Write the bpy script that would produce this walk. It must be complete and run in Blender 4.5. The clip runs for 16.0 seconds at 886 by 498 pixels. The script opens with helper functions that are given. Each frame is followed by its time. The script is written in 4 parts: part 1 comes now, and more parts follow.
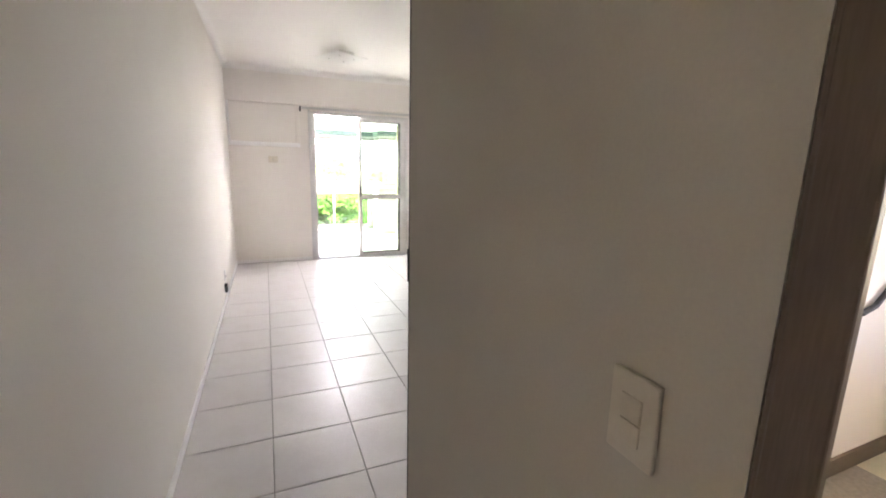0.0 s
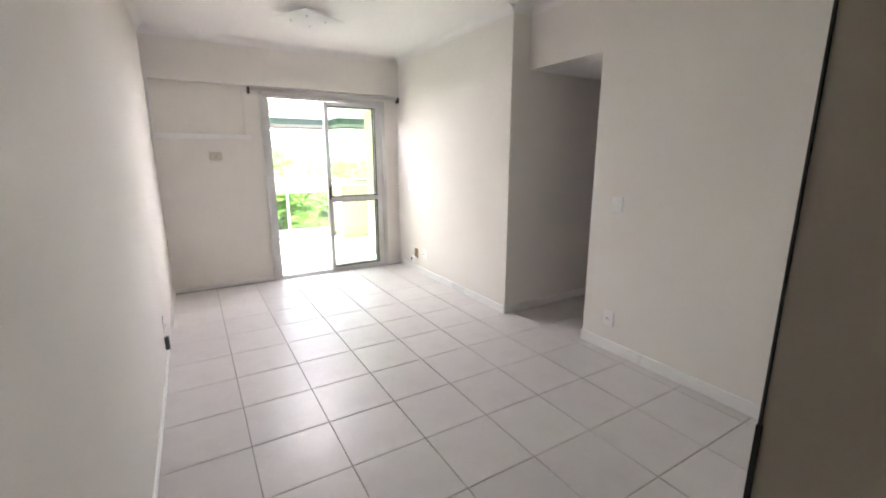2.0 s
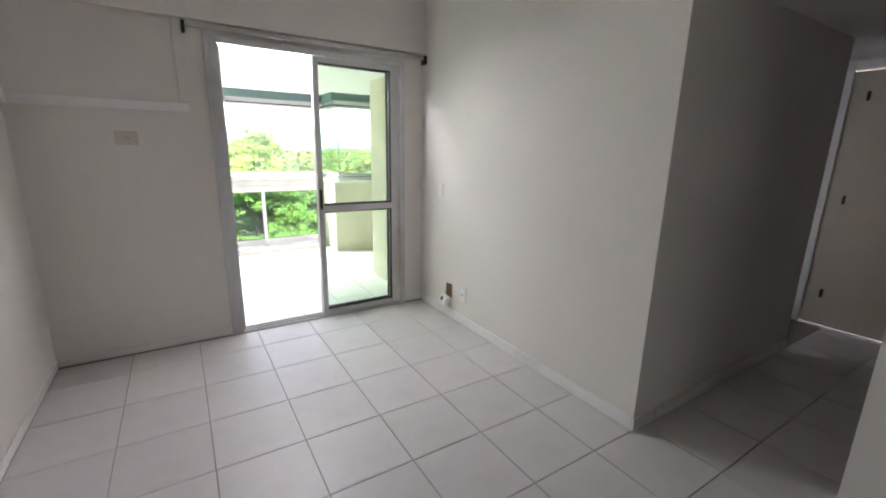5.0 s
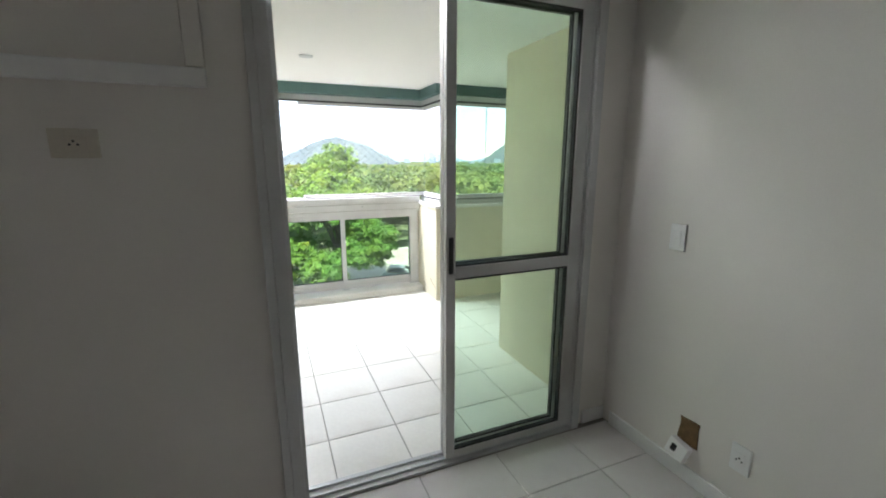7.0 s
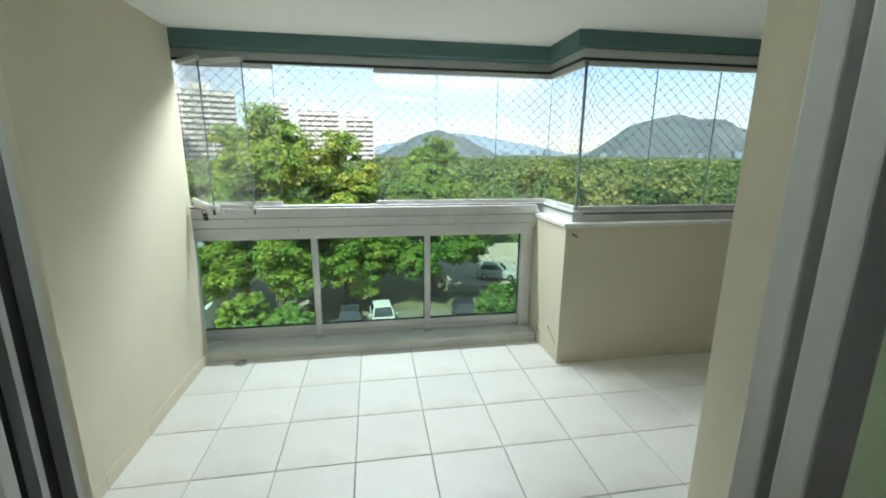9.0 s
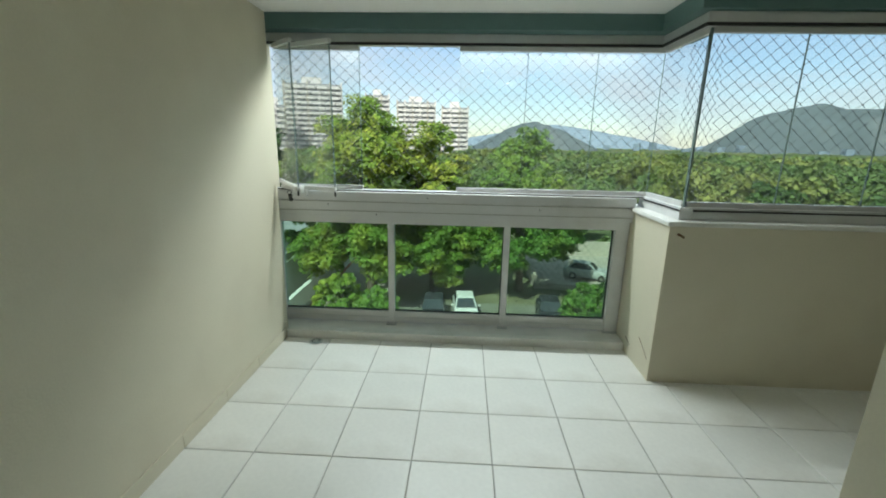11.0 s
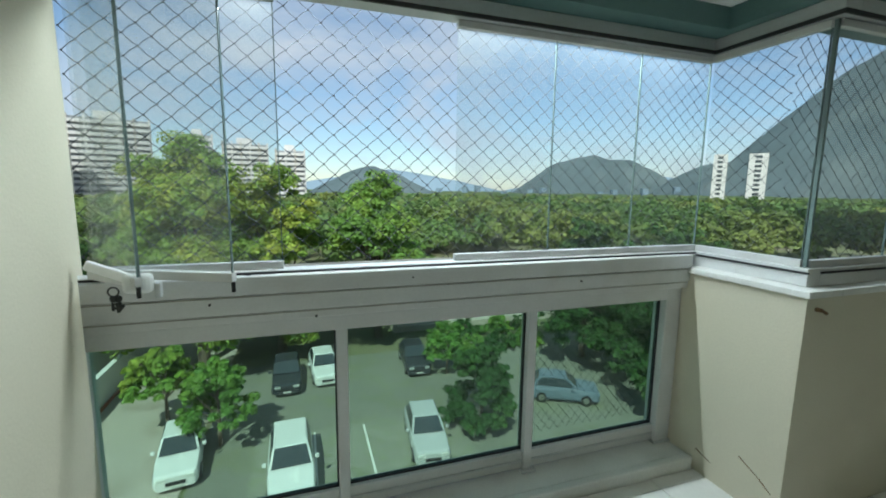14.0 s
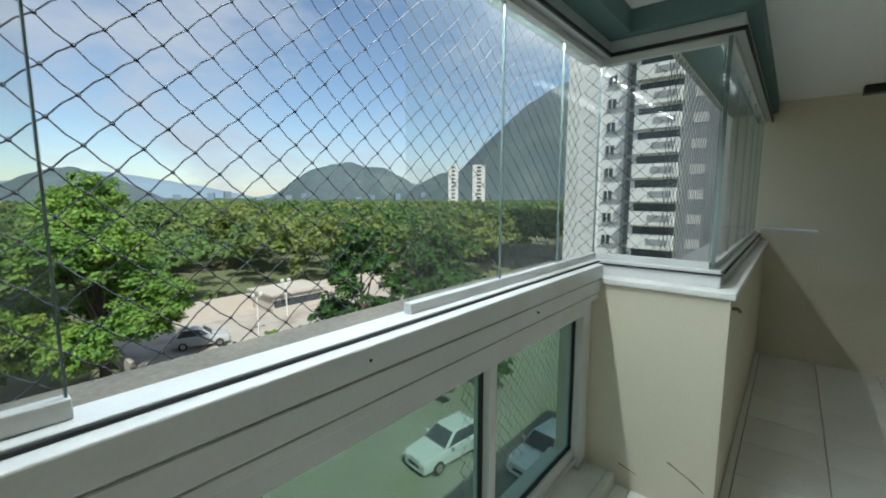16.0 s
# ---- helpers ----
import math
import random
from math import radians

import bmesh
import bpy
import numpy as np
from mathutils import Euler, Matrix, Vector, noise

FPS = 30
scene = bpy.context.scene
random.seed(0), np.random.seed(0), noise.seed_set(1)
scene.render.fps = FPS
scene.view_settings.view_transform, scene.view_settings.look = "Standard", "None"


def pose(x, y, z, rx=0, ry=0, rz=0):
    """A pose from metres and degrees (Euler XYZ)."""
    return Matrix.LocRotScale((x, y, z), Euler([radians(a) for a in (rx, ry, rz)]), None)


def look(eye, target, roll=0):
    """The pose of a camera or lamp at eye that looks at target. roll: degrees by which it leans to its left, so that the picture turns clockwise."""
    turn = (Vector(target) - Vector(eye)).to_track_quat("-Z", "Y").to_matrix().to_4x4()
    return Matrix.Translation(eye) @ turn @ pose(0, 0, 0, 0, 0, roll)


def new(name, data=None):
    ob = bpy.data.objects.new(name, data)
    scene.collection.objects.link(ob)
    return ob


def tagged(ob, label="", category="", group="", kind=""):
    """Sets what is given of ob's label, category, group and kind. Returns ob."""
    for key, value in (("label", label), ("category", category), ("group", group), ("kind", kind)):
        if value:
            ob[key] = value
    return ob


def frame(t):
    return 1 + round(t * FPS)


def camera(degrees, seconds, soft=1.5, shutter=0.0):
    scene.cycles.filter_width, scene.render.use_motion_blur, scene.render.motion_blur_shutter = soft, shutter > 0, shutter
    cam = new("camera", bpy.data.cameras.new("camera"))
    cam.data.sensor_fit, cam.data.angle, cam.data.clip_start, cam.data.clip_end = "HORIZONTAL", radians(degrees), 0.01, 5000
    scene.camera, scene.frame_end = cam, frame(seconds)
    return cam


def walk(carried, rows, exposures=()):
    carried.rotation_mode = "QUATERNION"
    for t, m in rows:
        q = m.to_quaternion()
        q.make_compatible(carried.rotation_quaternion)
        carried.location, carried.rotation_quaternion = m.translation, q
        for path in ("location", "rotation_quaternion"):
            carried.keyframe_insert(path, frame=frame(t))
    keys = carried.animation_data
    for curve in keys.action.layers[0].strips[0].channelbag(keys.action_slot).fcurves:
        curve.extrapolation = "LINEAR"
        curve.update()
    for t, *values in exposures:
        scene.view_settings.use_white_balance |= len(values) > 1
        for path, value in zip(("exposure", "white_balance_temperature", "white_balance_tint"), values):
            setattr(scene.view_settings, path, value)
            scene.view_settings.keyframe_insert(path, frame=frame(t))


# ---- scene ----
cam = camera(93.3, 16.0, soft=1.9)
PATH = [
    (0, (0.54, 0.652, 1.385), (1.303, 2.461, 1.007), 1.3),
    (0.3, (0.482, 0.788, 1.409), (1.106, 2.649, 1.028), 1.2),
    (0.5, (0.454, 0.89, 1.419), (1.035, 2.767, 1.044), 1.4),
    (1, (0.445, 1.187, 1.448), (1.042, 3.059, 1.073), 0.9),
    (1.5, (0.412, 1.529, 1.429), (1.162, 3.342, 1.041), 0.3),
    (2, (0.386, 1.844, 1.446), (1.386, 3.523, 1.016), -0.1),
    (2.5, (0.432, 2.113, 1.452), (1.689, 3.601, 1.0), 0.1),
    (3, (0.482, 2.32, 1.456), (1.898, 3.653, 0.989), 0.1),
    (3.5, (0.518, 2.568, 1.458), (1.923, 3.908, 0.978), 0.2),
    (4, (0.666, 2.881, 1.451), (1.958, 4.333, 0.981), 0.7),
    (4.5, (0.796, 3.246, 1.431), (1.952, 4.813, 0.976), 1.0),
    (4.7, (0.838, 3.405, 1.433), (1.943, 5.005, 0.966), 1.1),
    (6.8, (1.146, 5.282, 1.397), (1.906, 7.087, 0.994), 0.4),
    (7, (1.158, 5.453, 1.408), (1.912, 7.258, 0.993), -0.0),
    (7.5, (1.27, 5.868, 1.405), (1.941, 7.709, 1.005), -0.1),
    (8, (1.319, 6.223, 1.386), (1.919, 8.09, 0.99), -0.1),
    (8.5, (1.381, 6.574, 1.388), (1.875, 8.466, 0.969), 0.1),
    (9, (1.464, 6.783, 1.403), (1.786, 8.706, 0.956), 0.4),
    (9.5, (1.504, 6.904, 1.397), (1.631, 8.841, 0.916), 0.7),
    (10, (1.537, 6.906, 1.387), (1.493, 8.841, 0.882), 0.9),
    (10.2, (1.548, 6.895, 1.382), (1.457, 8.826, 0.871), 1.1),
    (12.3, (1.433, 7.353, 1.331), (1.348, 9.302, 0.89), 1.3),
    (12.5, (1.376, 7.462, 1.335), (1.357, 9.412, 0.89), 1.8),
    (13, (1.229, 7.711, 1.313), (1.446, 9.661, 0.924), 1.9),
    (13.5, (1.071, 7.969, 1.312), (1.527, 9.889, 0.986), 1.5),
    (14, (0.918, 8.249, 1.325), (1.547, 10.127, 1.044), 0.7),
    (14.5, (0.785, 8.518, 1.33), (1.578, 10.335, 1.067), 0.1),
    (15, (0.763, 8.759, 1.326), (1.74, 10.487, 1.081), -0.3),
    (15.5, (0.768, 8.952, 1.336), (1.993, 10.514, 1.092), -0.3),
    (16, (0.759, 9.091, 1.335), (2.284, 10.361, 1.088), 0.1),
]
walk(cam, [(t, look(e, g, r)) for t, e, g, r in PATH], exposures=[
    (0.0, 4.75, 6800, 28), (1.0, 4.6, 6850, 28), (2.0, 4.3, 6700, 27), (3.0, 3.85, 6300, 23), (4.5, 3.45, 6450, 26), (7.0, 2.05, 6400, 16), (8.0, 1.9, 6300, 9),
    (9.0, 1.0, 6300, 3), (10.0, 0.66, 6400, 0), (12.5, 0.42, 6200, -1), (14.5, 0.24, 5900, -2), (16.0, 0.16, 6100, 2)])

# ---- world, sun, exposure ----
world = bpy.data.worlds.new("world")
scene.world = world
world.use_nodes = True
wt = world.node_tree
wt.nodes.clear()


def wnode(kind, **kw):
    n = wt.nodes.new(kind)
    for k, v in kw.items():
        n.inputs[k].default_value = v
    return n


SUN_EL, SUN_AZ = 50.0, 208.0     # azimuth clockwise from +y: sun stands behind the building, to its left
sky = wnode("ShaderNodeTexSky")
sky.sky_type, sky.sun_disc = "NISHITA", False
sky.sun_elevation, sky.sun_rotation = radians(SUN_EL), radians(SUN_AZ)
sky.air_density, sky.dust_density, sky.ozone_density = 1.0, 0.35, 2.0
wco = wnode("ShaderNodeTexCoord")
wmap = wnode("ShaderNodeMapping")
wmap.inputs["Scale"].default_value = (1.0, 1.0, 2.6)
wnoise = wnode("ShaderNodeTexNoise", Scale=2.3, Detail=7.0, Roughness=0.58, Distortion=0.35)
wramp = wnode("ShaderNodeValToRGB")
wramp.color_ramp.elements[0].position, wramp.color_ramp.elements[1].position = 0.42, 0.66
wramp.color_ramp.elements[0].color = (0.10, 0.10, 0.10, 1)
wmix = wnode("ShaderNodeMix")
wmix.data_type = "RGBA"
wmix.inputs["B"].default_value = (4.6, 4.75, 5.4, 1)
wbg = wnode("ShaderNodeBackground", Strength=0.112)
wout = wnode("ShaderNodeOutputWorld")
wt.links.new(wco.outputs["Generated"], wmap.inputs["Vector"])
wt.links.new(wmap.outputs["Vector"], wnoise.inputs["Vector"])
wt.links.new(wnoise.outputs["Fac"], wramp.inputs["Fac"])
wt.links.new(wramp.outputs["Color"], wmix.inputs["Factor"])
wt.links.new(sky.outputs["Color"], wmix.inputs["A"])
wt.links.new(wmix.outputs["Result"], wbg.inputs["Color"])
wt.links.new(wbg.outputs["Background"], wout.inputs["Surface"])

sun_data = bpy.data.lights.new("sun", "SUN")
sun_data.energy, sun_data.angle, sun_data.color = 4.6, radians(0.5), (1.0, 0.95, 0.86)
sun = new("sun", sun_data)
sa, se = radians(SUN_AZ), radians(SUN_EL)
sun.matrix_world = look((0, 0, 60), (-math.sin(sa) * math.cos(se), -math.cos(sa) * math.cos(se), 60 - math.sin(se)))



def sky_lamp(name, at, towards, length, width, watts, turn=0.0):
    """A long lamp in a window's opening that stands in for the sky's light."""
    d = bpy.data.lights.new(name, "AREA")
    d.shape, d.size, d.size_y, d.energy, d.color = "RECTANGLE", length, width, watts, (0.93, 0.98, 1.0)
    ob = new(name, d)
    ob.matrix_world = look(at, towards) @ pose(0, 0, 0, 0, 0, turn)
    return ob


sky_lamp("sky_lamp_front", (1.65, 9.905, 2.0), (1.65, 9.905 - 0.58, 2.0 - 0.81), 1.9, 0.03, 24)
sky_lamp("sky_lamp_side", (3.55, 9.415, 2.0), (3.55, 9.415 - 0.75, 2.0 - 0.66), 1.3, 0.03, 1.2)
sky_lamp("sky_lamp_door", (1.52, 7.165, 2.09), (1.52, 7.165 - 0.97, 2.118 - 0.24), 1.25, 0.03, 4.2)
# Added in an assumed kitchen window, out of view, to brighten the entrance.
sky_lamp("sky_lamp_assumed_window", (3.61, 0.0, 1.6), (2.6, 0.0, 1.5), 1.7, 1.3, 0.06)
sky_lamp("sky_lamp_jamb", (1.175, 7.168, 1.06), (1.175 + 0.55, 7.168 - 0.83, 1.06), 0.04, 2.0, 0.12)

# ---- materials ----


def material(name, color, rough=0.6, metal=0.0, spread=0.08, scale=6.0, fine=60.0, bump=0.15, per_object=0.0,
             per_island=0.0, second=None, second_scale=1.5, second_at=(0.5, 0.7), spec=0.5, stretch=(1, 1, 1)):
    """A base colour that varies at two scales, with fine relief and uneven gloss."""
    m = bpy.data.materials.new(name)
    m.use_nodes = True
    nt = m.node_tree
    b = nt.nodes["Principled BSDF"]
    b.inputs["Metallic"].default_value = metal
    b.inputs["Specular IOR Level"].default_value = spec
    co = nt.nodes.new("ShaderNodeTexCoord")
    mp = nt.nodes.new("ShaderNodeMapping")
    mp.inputs["Scale"].default_value = stretch
    nt.links.new(co.outputs["Object"], mp.inputs["Vector"])
    big = nt.nodes.new("ShaderNodeTexNoise")
    big.inputs["Scale"].default_value, big.inputs["Detail"].default_value = scale, 5
    small = nt.nodes.new("ShaderNodeTexNoise")
    small.inputs["Scale"].default_value, small.inputs["Detail"].default_value = fine, 3
    for n in (big, small):
        nt.links.new(mp.outputs["Vector"], n.inputs["Vector"])
    add = nt.nodes.new("ShaderNodeMath")
    add.operation = "ADD"
    nt.links.new(big.outputs["Fac"], add.inputs[0])
    nt.links.new(small.outputs["Fac"], add.inputs[1])
    rng = nt.nodes.new("ShaderNodeMapRange")
    rng.inputs["From Min"].default_value, rng.inputs["From Max"].default_value = 0.6, 1.4
    rng.inputs["To Min"].default_value, rng.inputs["To Max"].default_value = 1 - spread, 1 + spread
    nt.links.new(add.outputs[0], rng.inputs["Value"])
    value = rng.outputs["Result"]
    for amount, source in ((per_object, "ShaderNodeObjectInfo"), (per_island, "ShaderNodeNewGeometry")):
        if amount:
            info = nt.nodes.new(source)
            r2 = nt.nodes.new("ShaderNodeMapRange")
            r2.inputs["To Min"].default_value, r2.inputs["To Max"].default_value = 1 - amount, 1 + amount
            nt.links.new(info.outputs["Random" if amount is per_object else "Random Per Island"], r2.inputs["Value"])
            mul = nt.nodes.new("ShaderNodeMath")
            mul.operation = "MULTIPLY"
            nt.links.new(value, mul.inputs[0])
            nt.links.new(r2.outputs["Result"], mul.inputs[1])
            value = mul.outputs[0]
    base = nt.nodes.new("ShaderNodeMix")
    base.data_type = "RGBA"
    base.inputs["A"].default_value = (*color, 1)
    base.inputs["B"].default_value = (*(second or color), 1)
    base.inputs["Factor"].default_value = 0
    if second:
        n2 = nt.nodes.new("ShaderNodeTexNoise")
        n2.inputs["Scale"].default_value, n2.inputs["Detail"].default_value = second_scale, 6
        nt.links.new(mp.outputs["Vector"], n2.inputs["Vector"])
        r3 = nt.nodes.new("ShaderNodeMapRange")
        r3.inputs["From Min"].default_value, r3.inputs["From Max"].default_value = second_at
        nt.links.new(n2.outputs["Fac"], r3.inputs["Value"])
        nt.links.new(r3.outputs["Result"], base.inputs["Factor"])
    scaled = nt.nodes.new("ShaderNodeVectorMath")
    scaled.operation = "SCALE"
    nt.links.new(base.outputs["Result"], scaled.inputs[0])
    nt.links.new(value, scaled.inputs["Scale"])
    nt.links.new(scaled.outputs["Vector"], b.inputs["Base Color"])
    rr = nt.nodes.new("ShaderNodeMapRange")
    rr.inputs["To Min"].default_value, rr.inputs["To Max"].default_value = max(rough - 0.1, 0.03), min(rough + 0.1, 1)
    nt.links.new(big.outputs["Fac"], rr.inputs["Value"])
    nt.links.new(rr.outputs["Result"], b.inputs["Roughness"])
    if bump:
        bp = nt.nodes.new("ShaderNodeBump")
        bp.inputs["Strength"].default_value, bp.inputs["Distance"].default_value = bump, 0.004
        nt.links.new(add.outputs[0], bp.inputs["Height"])
        nt.links.new(bp.outputs["Normal"], b.inputs["Normal"])
    return m


def clear_glass(name, tint, gloss=0.03, most=0.55, dust=0.0):
    """Clear sheet: what lies behind it shows through its tint; it mirrors more the flatter one looks along it."""
    m = bpy.data.materials.new(name)
    m.use_nodes = True
    nt = m.node_tree
    nt.nodes.clear()
    out = nt.nodes.new("ShaderNodeOutputMaterial")
    tr = nt.nodes.new("ShaderNodeBsdfTransparent")
    tr.inputs["Color"].default_value = (*tint, 1)
    gl = nt.nodes.new("ShaderNodeBsdfGlossy")
    gl.inputs["Roughness"].default_value = gloss
    lw = nt.nodes.new("ShaderNodeLayerWeight")
    pw = nt.nodes.new("ShaderNodeMath")
    pw.operation, pw.inputs[1].default_value = "POWER", 4.5
    ma = nt.nodes.new("ShaderNodeMath")
    ma.operation, ma.inputs[1].default_value, ma.inputs[2].default_value = "MULTIPLY_ADD", most, 0.025
    mx = nt.nodes.new("ShaderNodeMixShader")
    nt.links.new(lw.outputs["Facing"], pw.inputs[0])
    nt.links.new(pw.outputs[0], ma.inputs[0])
    nt.links.new(ma.outputs[0], mx.inputs["Fac"])
    nt.links.new(tr.outputs["BSDF"], mx.inputs[1])
    nt.links.new(gl.outputs["BSDF"], mx.inputs[2])
    film = nt.nodes.new("ShaderNodeBsdfTranslucent")
    film.inputs["Color"].default_value = (0.9, 0.9, 0.86, 1)
    grain = nt.nodes.new("ShaderNodeTexNoise")
    grain.inputs["Scale"].default_value, grain.inputs["Detail"].default_value = 2.5, 6
    much = nt.nodes.new("ShaderNodeMath")
    much.operation, much.inputs[1].default_value = "MULTIPLY", dust * 2
    both = nt.nodes.new("ShaderNodeMixShader")
    nt.links.new(grain.outputs["Fac"], much.inputs[0])
    nt.links.new(much.outputs[0], both.inputs["Fac"])
    nt.links.new(mx.outputs["Shader"], both.inputs[1])
    nt.links.new(film.outputs["BSDF"], both.inputs[2])
    nt.links.new(both.outputs["Shader"], out.inputs["Surface"])
    return m


def leaf_material(name, color, second, second_scale=0.5, spread=0.25):
    m = material(name, color, rough=0.55, spread=spread, scale=0.8, fine=9.0, bump=0.0, per_island=0.35, second=second,
                 second_scale=second_scale, second_at=(0.45, 0.62), spec=0.25)
    nt = m.node_tree
    b = nt.nodes["Principled BSDF"]
    tl = nt.nodes.new("ShaderNodeBsdfTranslucent")
    mx = nt.nodes.new("ShaderNodeMixShader")
    mx.inputs["Fac"].default_value = 0.42
    nt.links.new(b.inputs["Base Color"].links[0].from_socket, tl.inputs["Color"])
    nt.links.new(b.outputs["BSDF"], mx.inputs[1])
    nt.links.new(tl.outputs["BSDF"], mx.inputs[2])
    nt.links.new(mx.outputs["Shader"], nt.nodes["Material Output"].inputs["Surface"])
    return m


WALL = material("wall_paint", (0.88, 0.845, 0.795), rough=0.75, spread=0.025, scale=1.3, fine=180, bump=0.12, spec=0.25,
                second=(0.86, 0.82, 0.765), second_scale=0.9)
# Wall paint taken darker and browner, so the colour carries the passage's shade.
ENTRY_SHADE = material("entrance_shade_paint", (0.50, 0.455, 0.38), rough=0.7, spread=0.04, scale=1.3, fine=150, bump=0.12, spec=0.25,
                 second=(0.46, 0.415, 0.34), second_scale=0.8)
CREAM = material("balcony_paint", (0.70, 0.645, 0.51), rough=0.8, spread=0.035, scale=1.6, fine=110, bump=0.2, spec=0.2,
                 second=(0.63, 0.565, 0.44), second_scale=1.1)
CEIL = material("ceiling_paint", (0.93, 0.915, 0.89), rough=0.85, spread=0.02, scale=1.2, fine=150, bump=0.15, spec=0.2)
TILE = material("glazed_tile", (0.71, 0.68, 0.66), rough=0.37, spread=0.03, scale=3.0, fine=40, bump=0.05, per_object=0.03,
                second=(0.67, 0.635, 0.61), second_scale=5.0)
BTILE = material("balcony_tile", (0.84, 0.825, 0.785), rough=0.34, spread=0.05, scale=3.0, fine=45, bump=0.08, per_object=0.04,
                 second=(0.60, 0.56, 0.50), second_scale=1.3, second_at=(0.56, 0.8))
GROUT = material("grout", (0.33, 0.30, 0.27), rough=0.9, spread=0.2, scale=3, fine=60, bump=0.3)
SKIRT = material("skirting_tile", (0.93, 0.92, 0.90), rough=0.3, spread=0.03, scale=3, fine=50, bump=0.05)
ALU = material("white_aluminium", (0.69, 0.69, 0.68), rough=0.33, spread=0.05, scale=4, fine=90, bump=0.05,
               second=(0.53, 0.515, 0.48), second_scale=2.2, second_at=(0.47, 0.75))
ALU2 = material("grey_aluminium", (0.62, 0.63, 0.63), rough=0.35, metal=0.3, spread=0.06, scale=5, fine=80, bump=0.05)
GASKET = material("black_rubber", (0.02, 0.02, 0.022), rough=0.6, spread=0.2, scale=10, fine=80, bump=0.1)
DARKM = material("dark_metal", (0.05, 0.05, 0.05), rough=0.4, metal=0.7, spread=0.2, scale=10, fine=90, bump=0.1)
CHROME = material("worn_steel", (0.6, 0.6, 0.58), rough=0.3, metal=1.0, spread=0.1, scale=20, fine=120, bump=0.05)
PLASTIC = material("white_plastic", (0.95, 0.945, 0.93), rough=0.35, spread=0.02, scale=12, fine=90, bump=0.03)
# Cream plastic darkened to sit in the passage wall's painted shade.
CREAM_SHADE = material("cream_plastic_in_shade", (0.58, 0.52, 0.42), rough=0.4, spread=0.04, scale=12, fine=90, bump=0.03)
BROWN = material("brown_varnished_wood", (0.11, 0.074, 0.05), rough=0.45, spread=0.25, scale=3, fine=40, bump=0.15,
                 stretch=(6, 6, 0.6))
DOORP = material("cream_door_paint", (0.70, 0.64, 0.54), rough=0.45, spread=0.04, scale=3, fine=60, bump=0.08)
STONE = material("sill_stone", (0.80, 0.79, 0.75), rough=0.45, spread=0.08, scale=8, fine=120, bump=0.1,
                 second=(0.62, 0.60, 0.55), second_scale=4, second_at=(0.5, 0.8))
BEAM = material("teal_grey_paint", (0.10, 0.18, 0.172), rough=0.6, spread=0.06, scale=3, fine=80, bump=0.15)
SEAM = material("rail_seam_shadow", (0.36, 0.34, 0.30), rough=0.9, spread=0.35, scale=9, fine=60, bump=0.2)
GRIME = material("rail_grime", (0.20, 0.18, 0.15), rough=0.9, spread=0.3, scale=12, fine=90, bump=0.2)
HOLE = material("raw_masonry", (0.22, 0.13, 0.06), rough=0.95, spread=0.4, scale=40, fine=200, bump=0.9)
STRING = material("net_string", (0.06, 0.065, 0.075), rough=0.7, spread=0.2, scale=30, fine=200, bump=0.0)
GLASS = clear_glass("window_glass", (0.935, 0.95, 0.945), dust=0.015)
GREENGLASS = clear_glass("tinted_glass", (0.90, 0.96, 0.915))
RAILGLASS = clear_glass("railing_glass", (0.66, 0.79, 0.72), dust=0.008)
FROST = material("frosted_glass", (0.90, 0.90, 0.88), rough=0.5, spread=0.02, scale=5, fine=60, bump=0.02)

for m in (FROST,):
    nt = m.node_tree
    b = nt.nodes["Principled BSDF"]
    tl = nt.nodes.new("ShaderNodeBsdfTranslucent")
    tl.inputs["Color"].default_value = (0.92, 0.92, 0.90, 1)
    mx = nt.nodes.new("ShaderNodeMixShader")
    mx.inputs["Fac"].default_value = 0.6
    nt.links.new(b.outputs["BSDF"], mx.inputs[1])
    nt.links.new(tl.outputs["BSDF"], mx.inputs[2])
    nt.links.new(mx.outputs["Shader"], nt.nodes["Material Output"].inputs["Surface"])

# ---- building blocks ----


def box(bm, x0, x1, y0, y1, z0, z1, bevel=0.0):
    m = Matrix.Translation(((x0 + x1) / 2, (y0 + y1) / 2, (z0 + z1) / 2)) @ Matrix.Diagonal((abs(x1 - x0), abs(y1 - y0), abs(z1 - z0), 1))
    vs = bmesh.ops.create_cube(bm, size=1, matrix=m)["verts"]
    if bevel:
        es = list({e for v in vs for e in v.link_edges})
        bmesh.ops.bevel(bm, geom=es, offset=bevel, segments=2, profile=0.5, affect="EDGES")
    return vs


def rod(bm, a, b, r0, r1=None, sides=8):
    """A tapered round bar from a to b."""
    a, b = Vector(a), Vector(b)
    d = b - a
    m = Matrix.Translation((a + b) / 2) @ d.to_track_quat("Z", "Y").to_matrix().to_4x4()
    bmesh.ops.create_cone(bm, cap_ends=True, segments=sides, radius1=r0, radius2=r0 if r1 is None else r1, depth=d.length, matrix=m)


def finish(bm, name, mat, smooth=False):
    me = bpy.data.meshes.new(name)
    bm.to_mesh(me)
    bm.free()
    me.materials.append(mat)
    if smooth:
        me.polygons.foreach_set("use_smooth", [True] * len(me.polygons))
    return me


def raw(name, verts, faces, mat, smooth=False):
    me = bpy.data.meshes.new(name)
    me.from_pydata(verts, [], faces)
    me.materials.append(mat)
    if smooth:
        me.polygons.foreach_set("use_smooth", [True] * len(me.polygons))
    return me


